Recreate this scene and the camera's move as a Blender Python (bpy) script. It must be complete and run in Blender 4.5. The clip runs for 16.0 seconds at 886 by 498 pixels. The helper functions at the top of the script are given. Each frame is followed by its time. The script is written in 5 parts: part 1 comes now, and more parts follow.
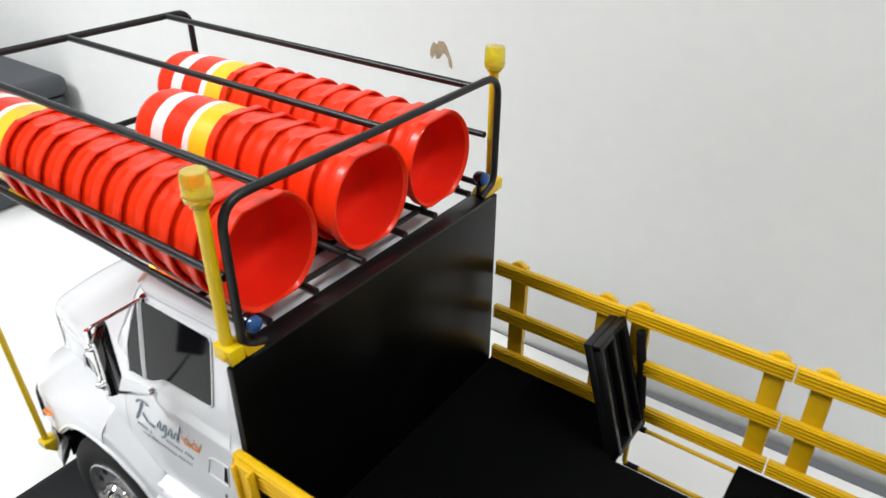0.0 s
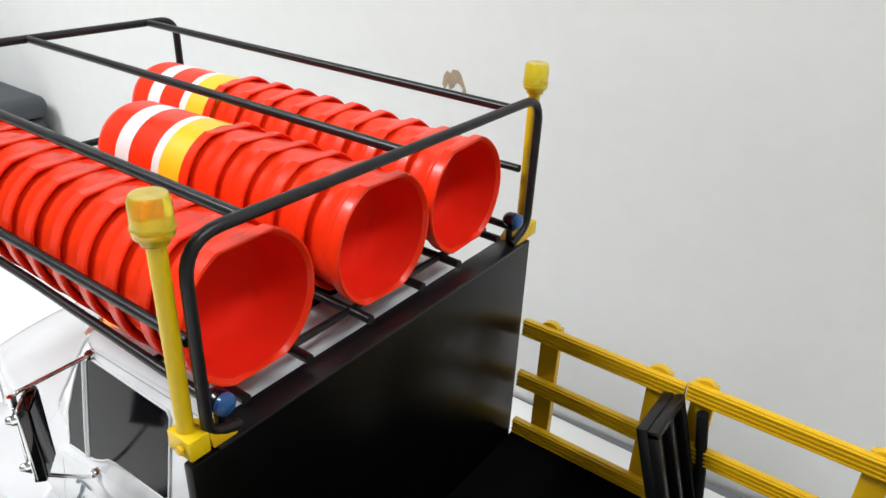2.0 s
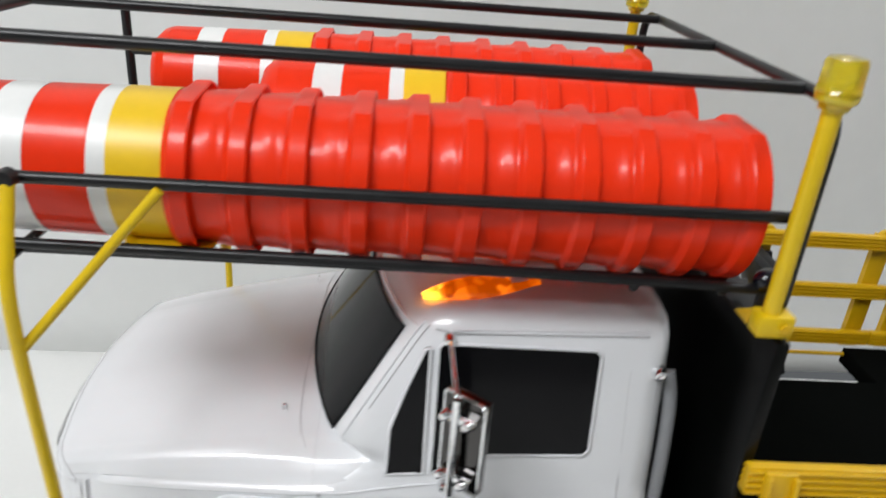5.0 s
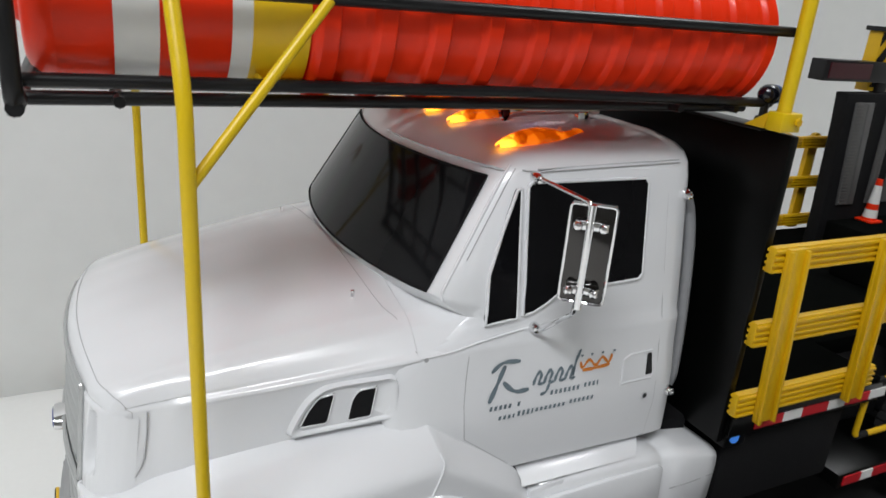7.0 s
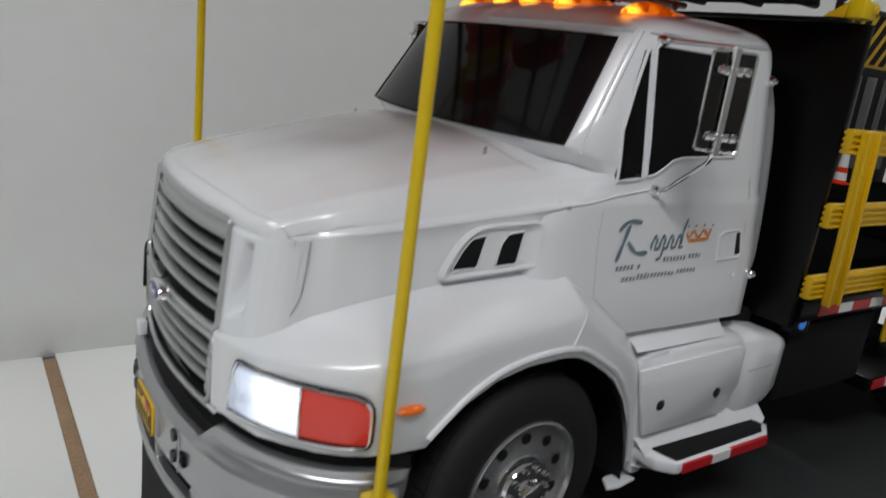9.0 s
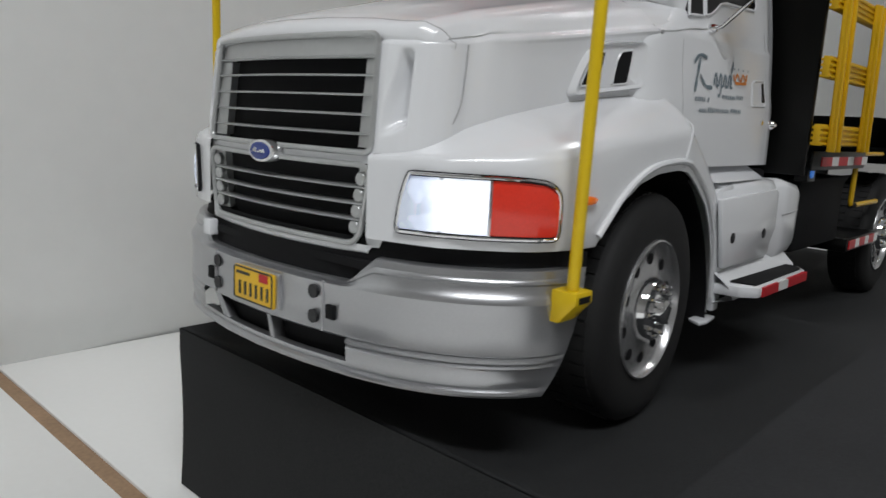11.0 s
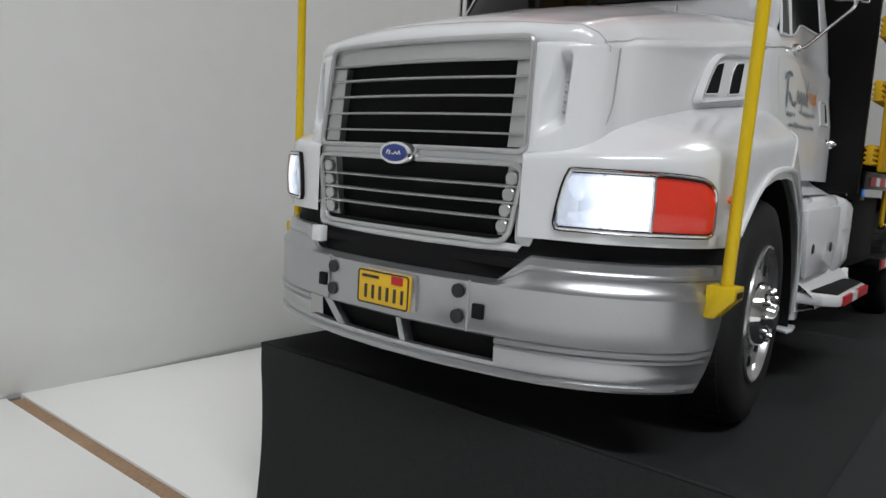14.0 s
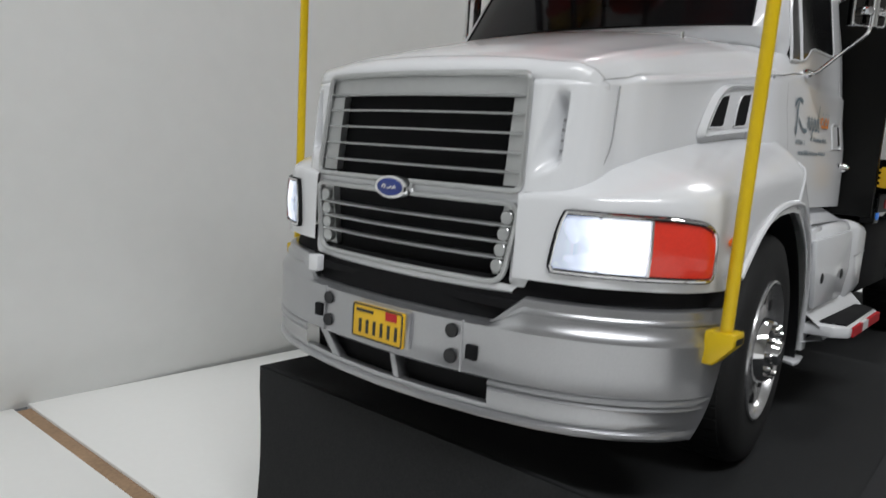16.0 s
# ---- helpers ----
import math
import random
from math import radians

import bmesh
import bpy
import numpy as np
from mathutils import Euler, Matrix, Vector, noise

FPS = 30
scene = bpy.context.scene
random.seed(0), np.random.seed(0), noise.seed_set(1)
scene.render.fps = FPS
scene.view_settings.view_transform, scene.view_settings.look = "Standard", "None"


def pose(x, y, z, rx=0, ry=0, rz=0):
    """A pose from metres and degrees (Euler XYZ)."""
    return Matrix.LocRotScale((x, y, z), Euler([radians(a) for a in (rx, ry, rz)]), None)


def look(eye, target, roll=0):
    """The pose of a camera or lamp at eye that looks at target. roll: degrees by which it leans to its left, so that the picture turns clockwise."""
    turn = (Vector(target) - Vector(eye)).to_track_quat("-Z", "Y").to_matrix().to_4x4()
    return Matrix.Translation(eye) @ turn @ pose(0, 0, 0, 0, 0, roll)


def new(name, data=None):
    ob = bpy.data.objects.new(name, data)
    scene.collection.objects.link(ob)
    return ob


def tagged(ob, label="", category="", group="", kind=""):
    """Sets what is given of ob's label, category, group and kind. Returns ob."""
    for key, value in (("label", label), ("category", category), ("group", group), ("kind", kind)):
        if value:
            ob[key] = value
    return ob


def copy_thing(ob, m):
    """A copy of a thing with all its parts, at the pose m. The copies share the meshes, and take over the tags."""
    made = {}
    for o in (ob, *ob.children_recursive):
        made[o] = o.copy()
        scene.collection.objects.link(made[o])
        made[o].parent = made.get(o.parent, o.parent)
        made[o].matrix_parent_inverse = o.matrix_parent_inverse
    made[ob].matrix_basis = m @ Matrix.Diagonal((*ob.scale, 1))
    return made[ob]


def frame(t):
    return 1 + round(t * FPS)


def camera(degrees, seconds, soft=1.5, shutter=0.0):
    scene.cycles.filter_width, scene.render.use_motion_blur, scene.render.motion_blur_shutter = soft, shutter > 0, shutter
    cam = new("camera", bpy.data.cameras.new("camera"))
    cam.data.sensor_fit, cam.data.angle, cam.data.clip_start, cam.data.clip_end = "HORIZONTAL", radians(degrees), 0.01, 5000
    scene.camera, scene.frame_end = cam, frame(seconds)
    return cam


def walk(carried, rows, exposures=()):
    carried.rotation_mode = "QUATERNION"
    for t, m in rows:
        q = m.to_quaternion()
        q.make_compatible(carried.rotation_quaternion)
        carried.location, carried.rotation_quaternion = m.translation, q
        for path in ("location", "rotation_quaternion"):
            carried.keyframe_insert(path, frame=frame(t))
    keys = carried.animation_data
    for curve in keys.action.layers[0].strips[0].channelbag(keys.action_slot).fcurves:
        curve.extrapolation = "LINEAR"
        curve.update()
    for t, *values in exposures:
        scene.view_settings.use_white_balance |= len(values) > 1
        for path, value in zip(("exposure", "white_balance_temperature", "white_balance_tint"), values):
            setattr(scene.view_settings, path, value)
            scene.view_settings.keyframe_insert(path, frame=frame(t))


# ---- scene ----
cam = camera(63.2, 16.0, shutter=0.5)
PATH = [
    (0, (0.337, -0.215, 0.392), (-0.672, 1.176, -0.633), 0.2),
    (0.5, (0.316, -0.189, 0.381), (-0.697, 1.217, -0.618), 0.6),
    (1, (0.301, -0.177, 0.37), (-0.744, 1.233, -0.591), 1.0),
    (1.5, (0.294, -0.174, 0.364), (-0.757, 1.252, -0.564), 2.0),
    (2, (0.29, -0.175, 0.362), (-0.731, 1.279, -0.558), 2.6),
    (2.5, (0.284, -0.177, 0.36), (-0.726, 1.298, -0.537), 2.7),
    (3, (0.266, -0.184, 0.358), (-0.652, 1.347, -0.542), 2.9),
    (3.5, (0.23, -0.204, 0.352), (-0.48, 1.419, -0.577), 3.3),
    (4, (0.181, -0.233, 0.345), (-0.336, 1.46, -0.585), 5.0),
    (4.5, (0.108, -0.258, 0.336), (-0.034, 1.528, -0.554), 6.1),
    (5, (0.041, -0.263, 0.319), (0.151, 1.543, -0.532), 4.5),
    (5.2, (0.027, -0.265, 0.311), (0.179, 1.536, -0.545), 3.4),
    (7.3, (-0.086, -0.267, 0.246), (0.816, 1.391, -0.416), 5.3),
    (7.5, (-0.089, -0.267, 0.241), (0.81, 1.393, -0.418), 5.2),
    (8, (-0.105, -0.266, 0.23), (0.847, 1.388, -0.371), 6.0),
    (8.5, (-0.129, -0.258, 0.21), (0.911, 1.35, -0.367), 7.1),
    (9, (-0.153, -0.249, 0.185), (0.965, 1.321, -0.35), 7.5),
    (9.5, (-0.175, -0.241, 0.148), (0.993, 1.309, -0.336), 7.7),
    (9.7, (-0.183, -0.237, 0.137), (1.044, 1.276, -0.317), 6.9),
    (11.8, (-0.251, -0.178, 0.093), (1.211, 1.143, -0.247), 2.5),
    (12, (-0.256, -0.17, 0.09), (1.188, 1.168, -0.259), 2.1),
    (12.5, (-0.268, -0.159, 0.092), (1.238, 1.117, -0.229), 1.0),
    (13, (-0.27, -0.159, 0.088), (1.275, 1.076, -0.208), 1.6),
    (13.5, (-0.271, -0.159, 0.085), (1.265, 1.087, -0.211), 2.3),
    (14, (-0.27, -0.163, 0.089), (1.275, 1.086, -0.148), 3.5),
    (14.5, (-0.268, -0.162, 0.091), (1.262, 1.102, -0.158), 4.3),
    (15, (-0.269, -0.159, 0.089), (1.245, 1.123, -0.165), 4.0),
    (15.5, (-0.268, -0.159, 0.089), (1.254, 1.118, -0.144), 4.0),
    (16, (-0.262, -0.164, 0.103), (1.252, 1.116, -0.158), 3.9),
]
walk(cam, [(t, look(eye, target, roll)) for t, eye, target, roll in PATH],
     exposures=[(0, 0.12), (1.0, 0.07), (3.5, 0.08), (4.2, 0.0), (5.0, -0.35), (5.2, -0.4), (7.3, -0.56), (8.5, -0.88), (9.5, -1.02), (11.8, -0.75), (12.6, -0.72), (14, -0.75), (16, -0.72)])

# ---- world, light ----
world = bpy.data.worlds.new("room_air")
scene.world = world
world.use_nodes = True
world.node_tree.nodes["Background"].inputs[0].default_value = (0.9, 0.95, 1.0, 1)
world.node_tree.nodes["Background"].inputs[1].default_value = 0.15


def area_lamp(name, eye, target, size_x, size_y, watts, colour):
    data = bpy.data.lights.new(name, "AREA")
    data.shape, data.size, data.size_y, data.energy, data.color = "RECTANGLE", size_x, size_y, watts, colour
    ob = new(name, data)
    ob.matrix_world = look(eye, target)
    return ob


area_lamp("unseen_overhead_light", (-0.72, -0.84, 1.47), (-0.45, -0.55, 0), 0.95, 0.28, 32.5, (0.955, 0.975, 1.0))
# Fill lamp added to brighten the wall's right side; no such source is known.
area_lamp("unseen_overhead_light", (1.15, 0.06, 1.62), (1.05, 0.08, 0), 0.95, 0.2, 20.0, (0.955, 0.975, 1.0))

# ---- materials ----


def material(name, colour, rough=0.5, metal=0.0, coat=0.0, grain=0.0, grain_scale=300.0, stain=0.0, stain_scale=25.0,
             bump=0.0, bump_scale=900.0, emit=None, power=0.0, transmission=0.0, specular=0.5, rough_var=0.0, subsurface=0.0):
    mat = bpy.data.materials.new(name)
    mat.use_nodes = True
    nt = mat.node_tree
    bsdf = nt.nodes["Principled BSDF"]
    bsdf.inputs["Base Color"].default_value = (*colour, 1)
    bsdf.inputs["Roughness"].default_value = rough
    bsdf.inputs["Metallic"].default_value = metal
    bsdf.inputs["Coat Weight"].default_value = coat
    bsdf.inputs["Coat Roughness"].default_value = 0.08
    bsdf.inputs["Specular IOR Level"].default_value = specular
    bsdf.inputs["Transmission Weight"].default_value = transmission
    if subsurface > 0:
        # thin plastic lets some light through
        glow = nt.nodes.new("ShaderNodeBsdfTranslucent")
        glow.inputs["Color"].default_value = (*colour, 1)
        blend = nt.nodes.new("ShaderNodeMixShader")
        blend.inputs["Fac"].default_value = subsurface
        nt.links.new(bsdf.outputs["BSDF"], blend.inputs[1])
        nt.links.new(glow.outputs["BSDF"], blend.inputs[2])
        nt.links.new(blend.outputs["Shader"], nt.nodes["Material Output"].inputs["Surface"])
    if emit:
        bsdf.inputs["Emission Color"].default_value = (*emit, 1)
        bsdf.inputs["Emission Strength"].default_value = power
    coord = nt.nodes.new("ShaderNodeTexCoord")

    def noise_node(scale, detail=4.0):
        n = nt.nodes.new("ShaderNodeTexNoise")
        n.inputs["Scale"].default_value, n.inputs["Detail"].default_value = scale, detail
        nt.links.new(coord.outputs["Object"], n.inputs["Vector"])
        return n

    last = None
    for amount, scale in ((stain, stain_scale), (grain, grain_scale)):
        if amount <= 0:
            continue
        mix = nt.nodes.new("ShaderNodeMix")
        mix.data_type, mix.blend_type = "RGBA", "MULTIPLY"
        mix.inputs["Factor"].default_value = 1.0
        ramp = nt.nodes.new("ShaderNodeMapRange")
        ramp.inputs["From Min"].default_value, ramp.inputs["From Max"].default_value = 0.25, 0.75
        ramp.inputs["To Min"].default_value, ramp.inputs["To Max"].default_value = 1.0 - amount, 1.0
        nt.links.new(noise_node(scale).outputs["Fac"], ramp.inputs["Value"])
        if last is None:
            mix.inputs["A"].default_value = (*colour, 1)
        else:
            nt.links.new(last, mix.inputs["A"])
        nt.links.new(ramp.outputs["Result"], mix.inputs["B"])
        last = mix.outputs["Result"]
    if last is not None:
        nt.links.new(last, bsdf.inputs["Base Color"])
    if rough_var > 0:
        ramp = nt.nodes.new("ShaderNodeMapRange")
        ramp.inputs["To Min"].default_value, ramp.inputs["To Max"].default_value = max(0.02, rough - rough_var), rough + rough_var
        nt.links.new(noise_node(stain_scale * 2).outputs["Fac"], ramp.inputs["Value"])
        nt.links.new(ramp.outputs["Result"], bsdf.inputs["Roughness"])
    if bump > 0:
        b = nt.nodes.new("ShaderNodeBump")
        b.inputs["Strength"].default_value, b.inputs["Distance"].default_value = bump, 0.0006
        nt.links.new(noise_node(bump_scale, 3.0).outputs["Fac"], b.inputs["Height"])
        nt.links.new(b.outputs["Normal"], bsdf.inputs["Normal"])
    return mat


WALL = material("white_wall_paint", (0.79, 0.80, 0.785), 0.75, stain=0.05, stain_scale=3.0, grain=0.03, grain_scale=60, bump=0.15, bump_scale=120)
BOARD = material("white_board", (0.86, 0.86, 0.84), 0.45, stain=0.04, stain_scale=6, grain=0.02, rough_var=0.1)
RAW_WOOD = material("raw_board_edge", (0.42, 0.27, 0.16), 0.8, stain=0.25, stain_scale=40, grain=0.3, grain_scale=400)
CLOTH = material("black_cloth", (0.0225, 0.0236, 0.0247), 0.85, stain=0.25, stain_scale=14, grain=0.35, grain_scale=900, bump=0.5, bump_scale=1600, specular=0.3)
PLASTER = material("bare_plaster", (0.52, 0.40, 0.27), 0.9, stain=0.4, stain_scale=90, grain=0.2)
WHITE = material("white_gloss_paint", (0.785, 0.795, 0.815), 0.26, coat=0.6, stain=0.025, stain_scale=9, grain=0.012, grain_scale=60, rough_var=0.03)
SEAM = material("panel_gap", (0.42, 0.42, 0.43), 0.7)
SILVER = material("silver_paint", (0.49, 0.495, 0.51), 0.28, metal=0.85, grain=0.06, grain_scale=1500, stain=0.03, stain_scale=8, rough_var=0.02)
RIM = material("bright_alloy", (0.62, 0.62, 0.63), 0.24, metal=0.85, grain=0.05, stain=0.03, rough_var=0.03)
GRILLE = material("satin_silver_plastic", (0.52, 0.53, 0.53), 0.3, metal=0.65, grain=0.06, stain=0.05)
CHROME = material("chrome", (0.82, 0.82, 0.83), 0.07, metal=1.0, rough_var=0.04)
BLACK = material("satin_black_plastic", (0.009, 0.009, 0.010), 0.34, stain=0.3, stain_scale=30, rough_var=0.1, specular=0.36)
BED_BLACK = material("black_painted_sheet", (0.0014, 0.0016, 0.0014), 0.30, stain=0.3, stain_scale=12, grain=0.15, grain_scale=500, rough_var=0.05, specular=0.2)
DECK_BLACK = material("black_deck_paint", (0.0045, 0.0050, 0.0046), 0.62, stain=0.3, stain_scale=12, grain=0.15, grain_scale=500, rough_var=0.08, specular=0.0)
MATT_BLACK = material("matt_black", (0.006, 0.006, 0.007), 0.8, grain=0.3, specular=0.25)
DARK_GREY = material("dark_grey_plastic", (0.016, 0.0165, 0.018), 0.5, stain=0.2, rough_var=0.1)
RIB_GREY = material("ribbed_grey_plastic", (0.13, 0.13, 0.127), 0.45, stain=0.2, rough_var=0.1)
RUBBER = material("tyre_rubber", (0.009, 0.009, 0.0095), 0.75, grain=0.3, grain_scale=800, stain=0.2, bump=0.2, bump_scale=1200)
POLE_YELLOW = material("lemon_yellow_paint", (0.76, 0.52, 0.004), 0.35, stain=0.08, stain_scale=30, grain=0.04, rough_var=0.06)
YELLOW = material("yellow_plastic", (0.72, 0.43, 0.004), 0.38, stain=0.10, stain_scale=40, grain=0.05, rough_var=0.08)
BAND_YELLOW = material("yellow_reflective_band", (0.88, 0.56, 0.012), 0.35, stain=0.05, grain=0.04)
BAND_WHITE = material("white_reflective_band", (0.82, 0.82, 0.80), 0.35, stain=0.05, grain=0.03)
ORANGE = material("orange_red_plastic", (0.97, 0.039, 0.006), 0.32, specular=0.2, coat=0.17, subsurface=0.12, stain=0.08, stain_scale=60, grain=0.03, rough_var=0.06)
# Same drum plastic, matt; the shade inside the mouth is painted as deeper red.
ORANGE_INSIDE = material("matt_red_plastic_shaded", (0.93, 0.020, 0.006), 0.75, specular=0.12, subsurface=0.12, stain=0.1, stain_scale=60)
GLASS = material("smoked_glass", (0.008, 0.008, 0.009), 0.09, stain=0.3, specular=0.14)
SIDE_GLASS = material("dark_side_glass", (0.006, 0.006, 0.007), 0.11, stain=0.3, specular=0.14)
GREY_PIPE = material("grey_satin_pipe", (0.24, 0.245, 0.255), 0.32, stain=0.08, rough_var=0.06)
CLOTH_FLAP = material("paler_charcoal_cloth", (0.034, 0.035, 0.037), 0.9, stain=0.25, stain_scale=20, grain=0.3, grain_scale=900, bump=0.4, bump_scale=1500, specular=0.25)
AMBER = material("amber_lens", (0.80, 0.15, 0.005), 0.12, coat=0.6, grain=0.3, grain_scale=350, emit=(1.0, 0.20, 0.006), power=0.32)
BEACON = material("yellow_beacon_lens", (0.98, 0.80, 0.03), 0.2, coat=0.3, grain=0.06, grain_scale=200, transmission=0.7)
# A faint red glow is added to the turn lens by emission.
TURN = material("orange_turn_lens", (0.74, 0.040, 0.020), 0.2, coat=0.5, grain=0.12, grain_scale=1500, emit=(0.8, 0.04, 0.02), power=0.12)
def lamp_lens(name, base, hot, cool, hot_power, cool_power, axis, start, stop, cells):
    """A lit lens: emission paints a glow, brighter towards one axis end, with moulded facets."""
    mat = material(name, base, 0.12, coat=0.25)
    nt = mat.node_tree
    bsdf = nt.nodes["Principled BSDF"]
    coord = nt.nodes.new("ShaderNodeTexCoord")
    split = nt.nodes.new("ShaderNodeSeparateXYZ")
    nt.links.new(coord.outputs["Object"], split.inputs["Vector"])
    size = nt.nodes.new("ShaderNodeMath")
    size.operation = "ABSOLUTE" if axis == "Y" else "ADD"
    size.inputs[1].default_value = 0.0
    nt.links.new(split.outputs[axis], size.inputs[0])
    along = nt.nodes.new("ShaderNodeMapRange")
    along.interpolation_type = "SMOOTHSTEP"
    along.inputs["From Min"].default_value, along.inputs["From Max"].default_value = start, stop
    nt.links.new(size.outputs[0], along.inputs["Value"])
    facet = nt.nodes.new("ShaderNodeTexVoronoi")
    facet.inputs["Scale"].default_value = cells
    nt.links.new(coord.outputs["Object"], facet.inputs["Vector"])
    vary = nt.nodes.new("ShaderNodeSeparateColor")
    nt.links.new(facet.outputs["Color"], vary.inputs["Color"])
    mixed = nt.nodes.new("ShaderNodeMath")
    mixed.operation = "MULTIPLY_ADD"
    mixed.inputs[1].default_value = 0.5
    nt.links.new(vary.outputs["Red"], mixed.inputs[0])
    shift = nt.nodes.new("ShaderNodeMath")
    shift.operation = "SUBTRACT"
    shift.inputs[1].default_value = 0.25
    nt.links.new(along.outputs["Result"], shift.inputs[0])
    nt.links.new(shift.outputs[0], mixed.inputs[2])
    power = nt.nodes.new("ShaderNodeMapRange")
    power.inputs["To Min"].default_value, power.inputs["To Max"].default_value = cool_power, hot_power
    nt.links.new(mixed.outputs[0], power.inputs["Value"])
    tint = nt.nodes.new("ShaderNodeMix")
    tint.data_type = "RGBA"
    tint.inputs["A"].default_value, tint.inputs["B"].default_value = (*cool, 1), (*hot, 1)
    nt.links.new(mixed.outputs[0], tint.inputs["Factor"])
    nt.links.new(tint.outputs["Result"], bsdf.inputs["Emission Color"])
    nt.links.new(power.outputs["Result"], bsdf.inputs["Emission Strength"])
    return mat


ROOF_AMBER = lamp_lens("lit_amber_lens", (0.50, 0.06, 0.001), (1.0, 0.42, 0.03), (1.0, 0.14, 0.0), 5.0, 0.46, "X", -0.0095, -0.0200, 300)
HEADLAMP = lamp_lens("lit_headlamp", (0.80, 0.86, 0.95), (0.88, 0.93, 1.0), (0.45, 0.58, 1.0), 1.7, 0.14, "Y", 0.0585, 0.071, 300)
BLUE = material("black_lamp_housing", (0.004, 0.005, 0.010), 0.2, coat=0.2, grain=0.2)
BLUE_LENS = material("blue_lens", (0.012, 0.075, 0.24), 0.3, coat=0.2, grain=0.15)
BLUE_LIT = material("blue_side_lamp", (0.05, 0.25, 0.8), 0.3, emit=(0.08, 0.30, 1.0), power=0.3)
RED = material("red_reflective_tape", (0.55, 0.012, 0.02), 0.4, grain=0.1)
DARK_RED = material("dark_red_lens", (0.06, 0.006, 0.012), 0.25, coat=0.4, grain=0.2)
PLATE_YELLOW = material("plate_yellow", (0.85, 0.52, 0.02), 0.4, grain=0.05)
INK = material("dark_ink", (0.03, 0.03, 0.03), 0.6)
DECAL_GREY = material("slate_decal", (0.16, 0.21, 0.24), 0.5, grain=0.1)
DECAL_ORANGE = material("orange_decal", (0.80, 0.26, 0.04), 0.5, grain=0.1)
BADGE_BLUE = material("badge_blue", (0.012, 0.035, 0.22), 0.2, coat=0.5)
CASE = material("charcoal_case", (0.055, 0.06, 0.068), 0.55, stain=0.2, stain_scale=10, bump=0.2)
ROOM = material("room_paint", (0.60, 0.59, 0.57), 0.8, stain=0.06, stain_scale=2)
FLOOR = material("grey_floor", (0.25, 0.24, 0.22), 0.6, stain=0.15, stain_scale=4)

# ---- mesh tools (all in millimetres) ----


def join(*geos):
    verts, faces = [], []
    for v, f in geos:
        n = len(verts)
        verts += list(v)
        faces += [tuple(i + n for i in q) for q in f]
    return verts, faces


def moved(geo, x=0, y=0, z=0):
    return [(a + x, b + y, c + z) for a, b, c in geo[0]], geo[1]


def turned(geo, degrees, x, y):
    c, s = math.cos(radians(degrees)), math.sin(radians(degrees))
    return [(x + a * c - b * s, y + a * s + b * c, z) for a, b, z in geo[0]], geo[1]


def mirrored(geo):
    return [(a, -b, c) for a, b, c in geo[0]], [tuple(reversed(q)) for q in geo[1]]


def box(x0, x1, y0, y1, z0, z1):
    v = [(x, y, z) for x in (x0, x1) for y in (y0, y1) for z in (z0, z1)]
    return v, [(0, 1, 3, 2), (4, 6, 7, 5), (0, 4, 5, 1), (2, 3, 7, 6), (0, 2, 6, 4), (1, 5, 7, 3)]


def loft(rings, closed=True, caps=False):
    n = len(rings[0])
    verts = [tuple(p) for r in rings for p in r]
    faces = []
    for i in range(len(rings) - 1):
        for j in range(n if closed else n - 1):
            k = (j + 1) % n
            faces.append((i * n + j, i * n + k, (i + 1) * n + k, (i + 1) * n + j))
    if caps:
        faces.append(tuple(reversed(range(n))))
        faces.append(tuple((len(rings) - 1) * n + j for j in range(n)))
    return verts, faces


def tube(points, r, n=10, closed=False, caps=True):
    pts = [Vector(p) for p in points]
    m = len(pts)
    rings, up = [], None
    for i, p in enumerate(pts):
        a = pts[(i - 1) % m] if (i > 0 or closed) else p
        b = pts[(i + 1) % m] if (i < m - 1 or closed) else p
        d = (b - a).normalized()
        if up is None:
            up = d.orthogonal().normalized()
        up = (up - d * up.dot(d)).normalized()
        side = d.cross(up)
        rings.append([tuple(p + r * (math.cos(2 * math.pi * k / n) * up + math.sin(2 * math.pi * k / n) * side)) for k in range(n)])
    if closed:
        rings.append(rings[0])
        return loft(rings, True, False)
    return loft(rings, True, caps)


def rounded_path(points, radius, steps=5, closed=False):
    pts = [Vector(p) for p in points]
    out = []
    m = len(pts)
    for i, p in enumerate(pts):
        if not closed and i in (0, m - 1):
            out.append(p)
            continue
        a, b = pts[i - 1], pts[(i + 1) % m]
        da, db = (a - p), (b - p)
        r = min(radius, da.length * 0.48, db.length * 0.48)
        s, e = p + da.normalized() * r, p + db.normalized() * r
        for k in range(steps + 1):
            t = k / steps
            out.append((1 - t) ** 2 * s + 2 * t * (1 - t) * p + t * t * e)
    return out


def lathe(profile, axis="x", n=24, centre=(0, 0, 0), shape=None, caps=True):
    """profile: (along, radius) pairs."""
    rings = []
    for a, r in profile:
        ring = []
        for k in range(n):
            w = 2 * math.pi * k / n
            q = r * (shape(w) if shape else 1.0)
            u, v = q * math.cos(w), q * math.sin(w)
            p = {"x": (a, u, v), "y": (v, a, u), "z": (u, v, a)}[axis]
            ring.append(tuple(p[i] + centre[i] for i in range(3)))
        rings.append(ring)
    return loft(rings, True, caps)


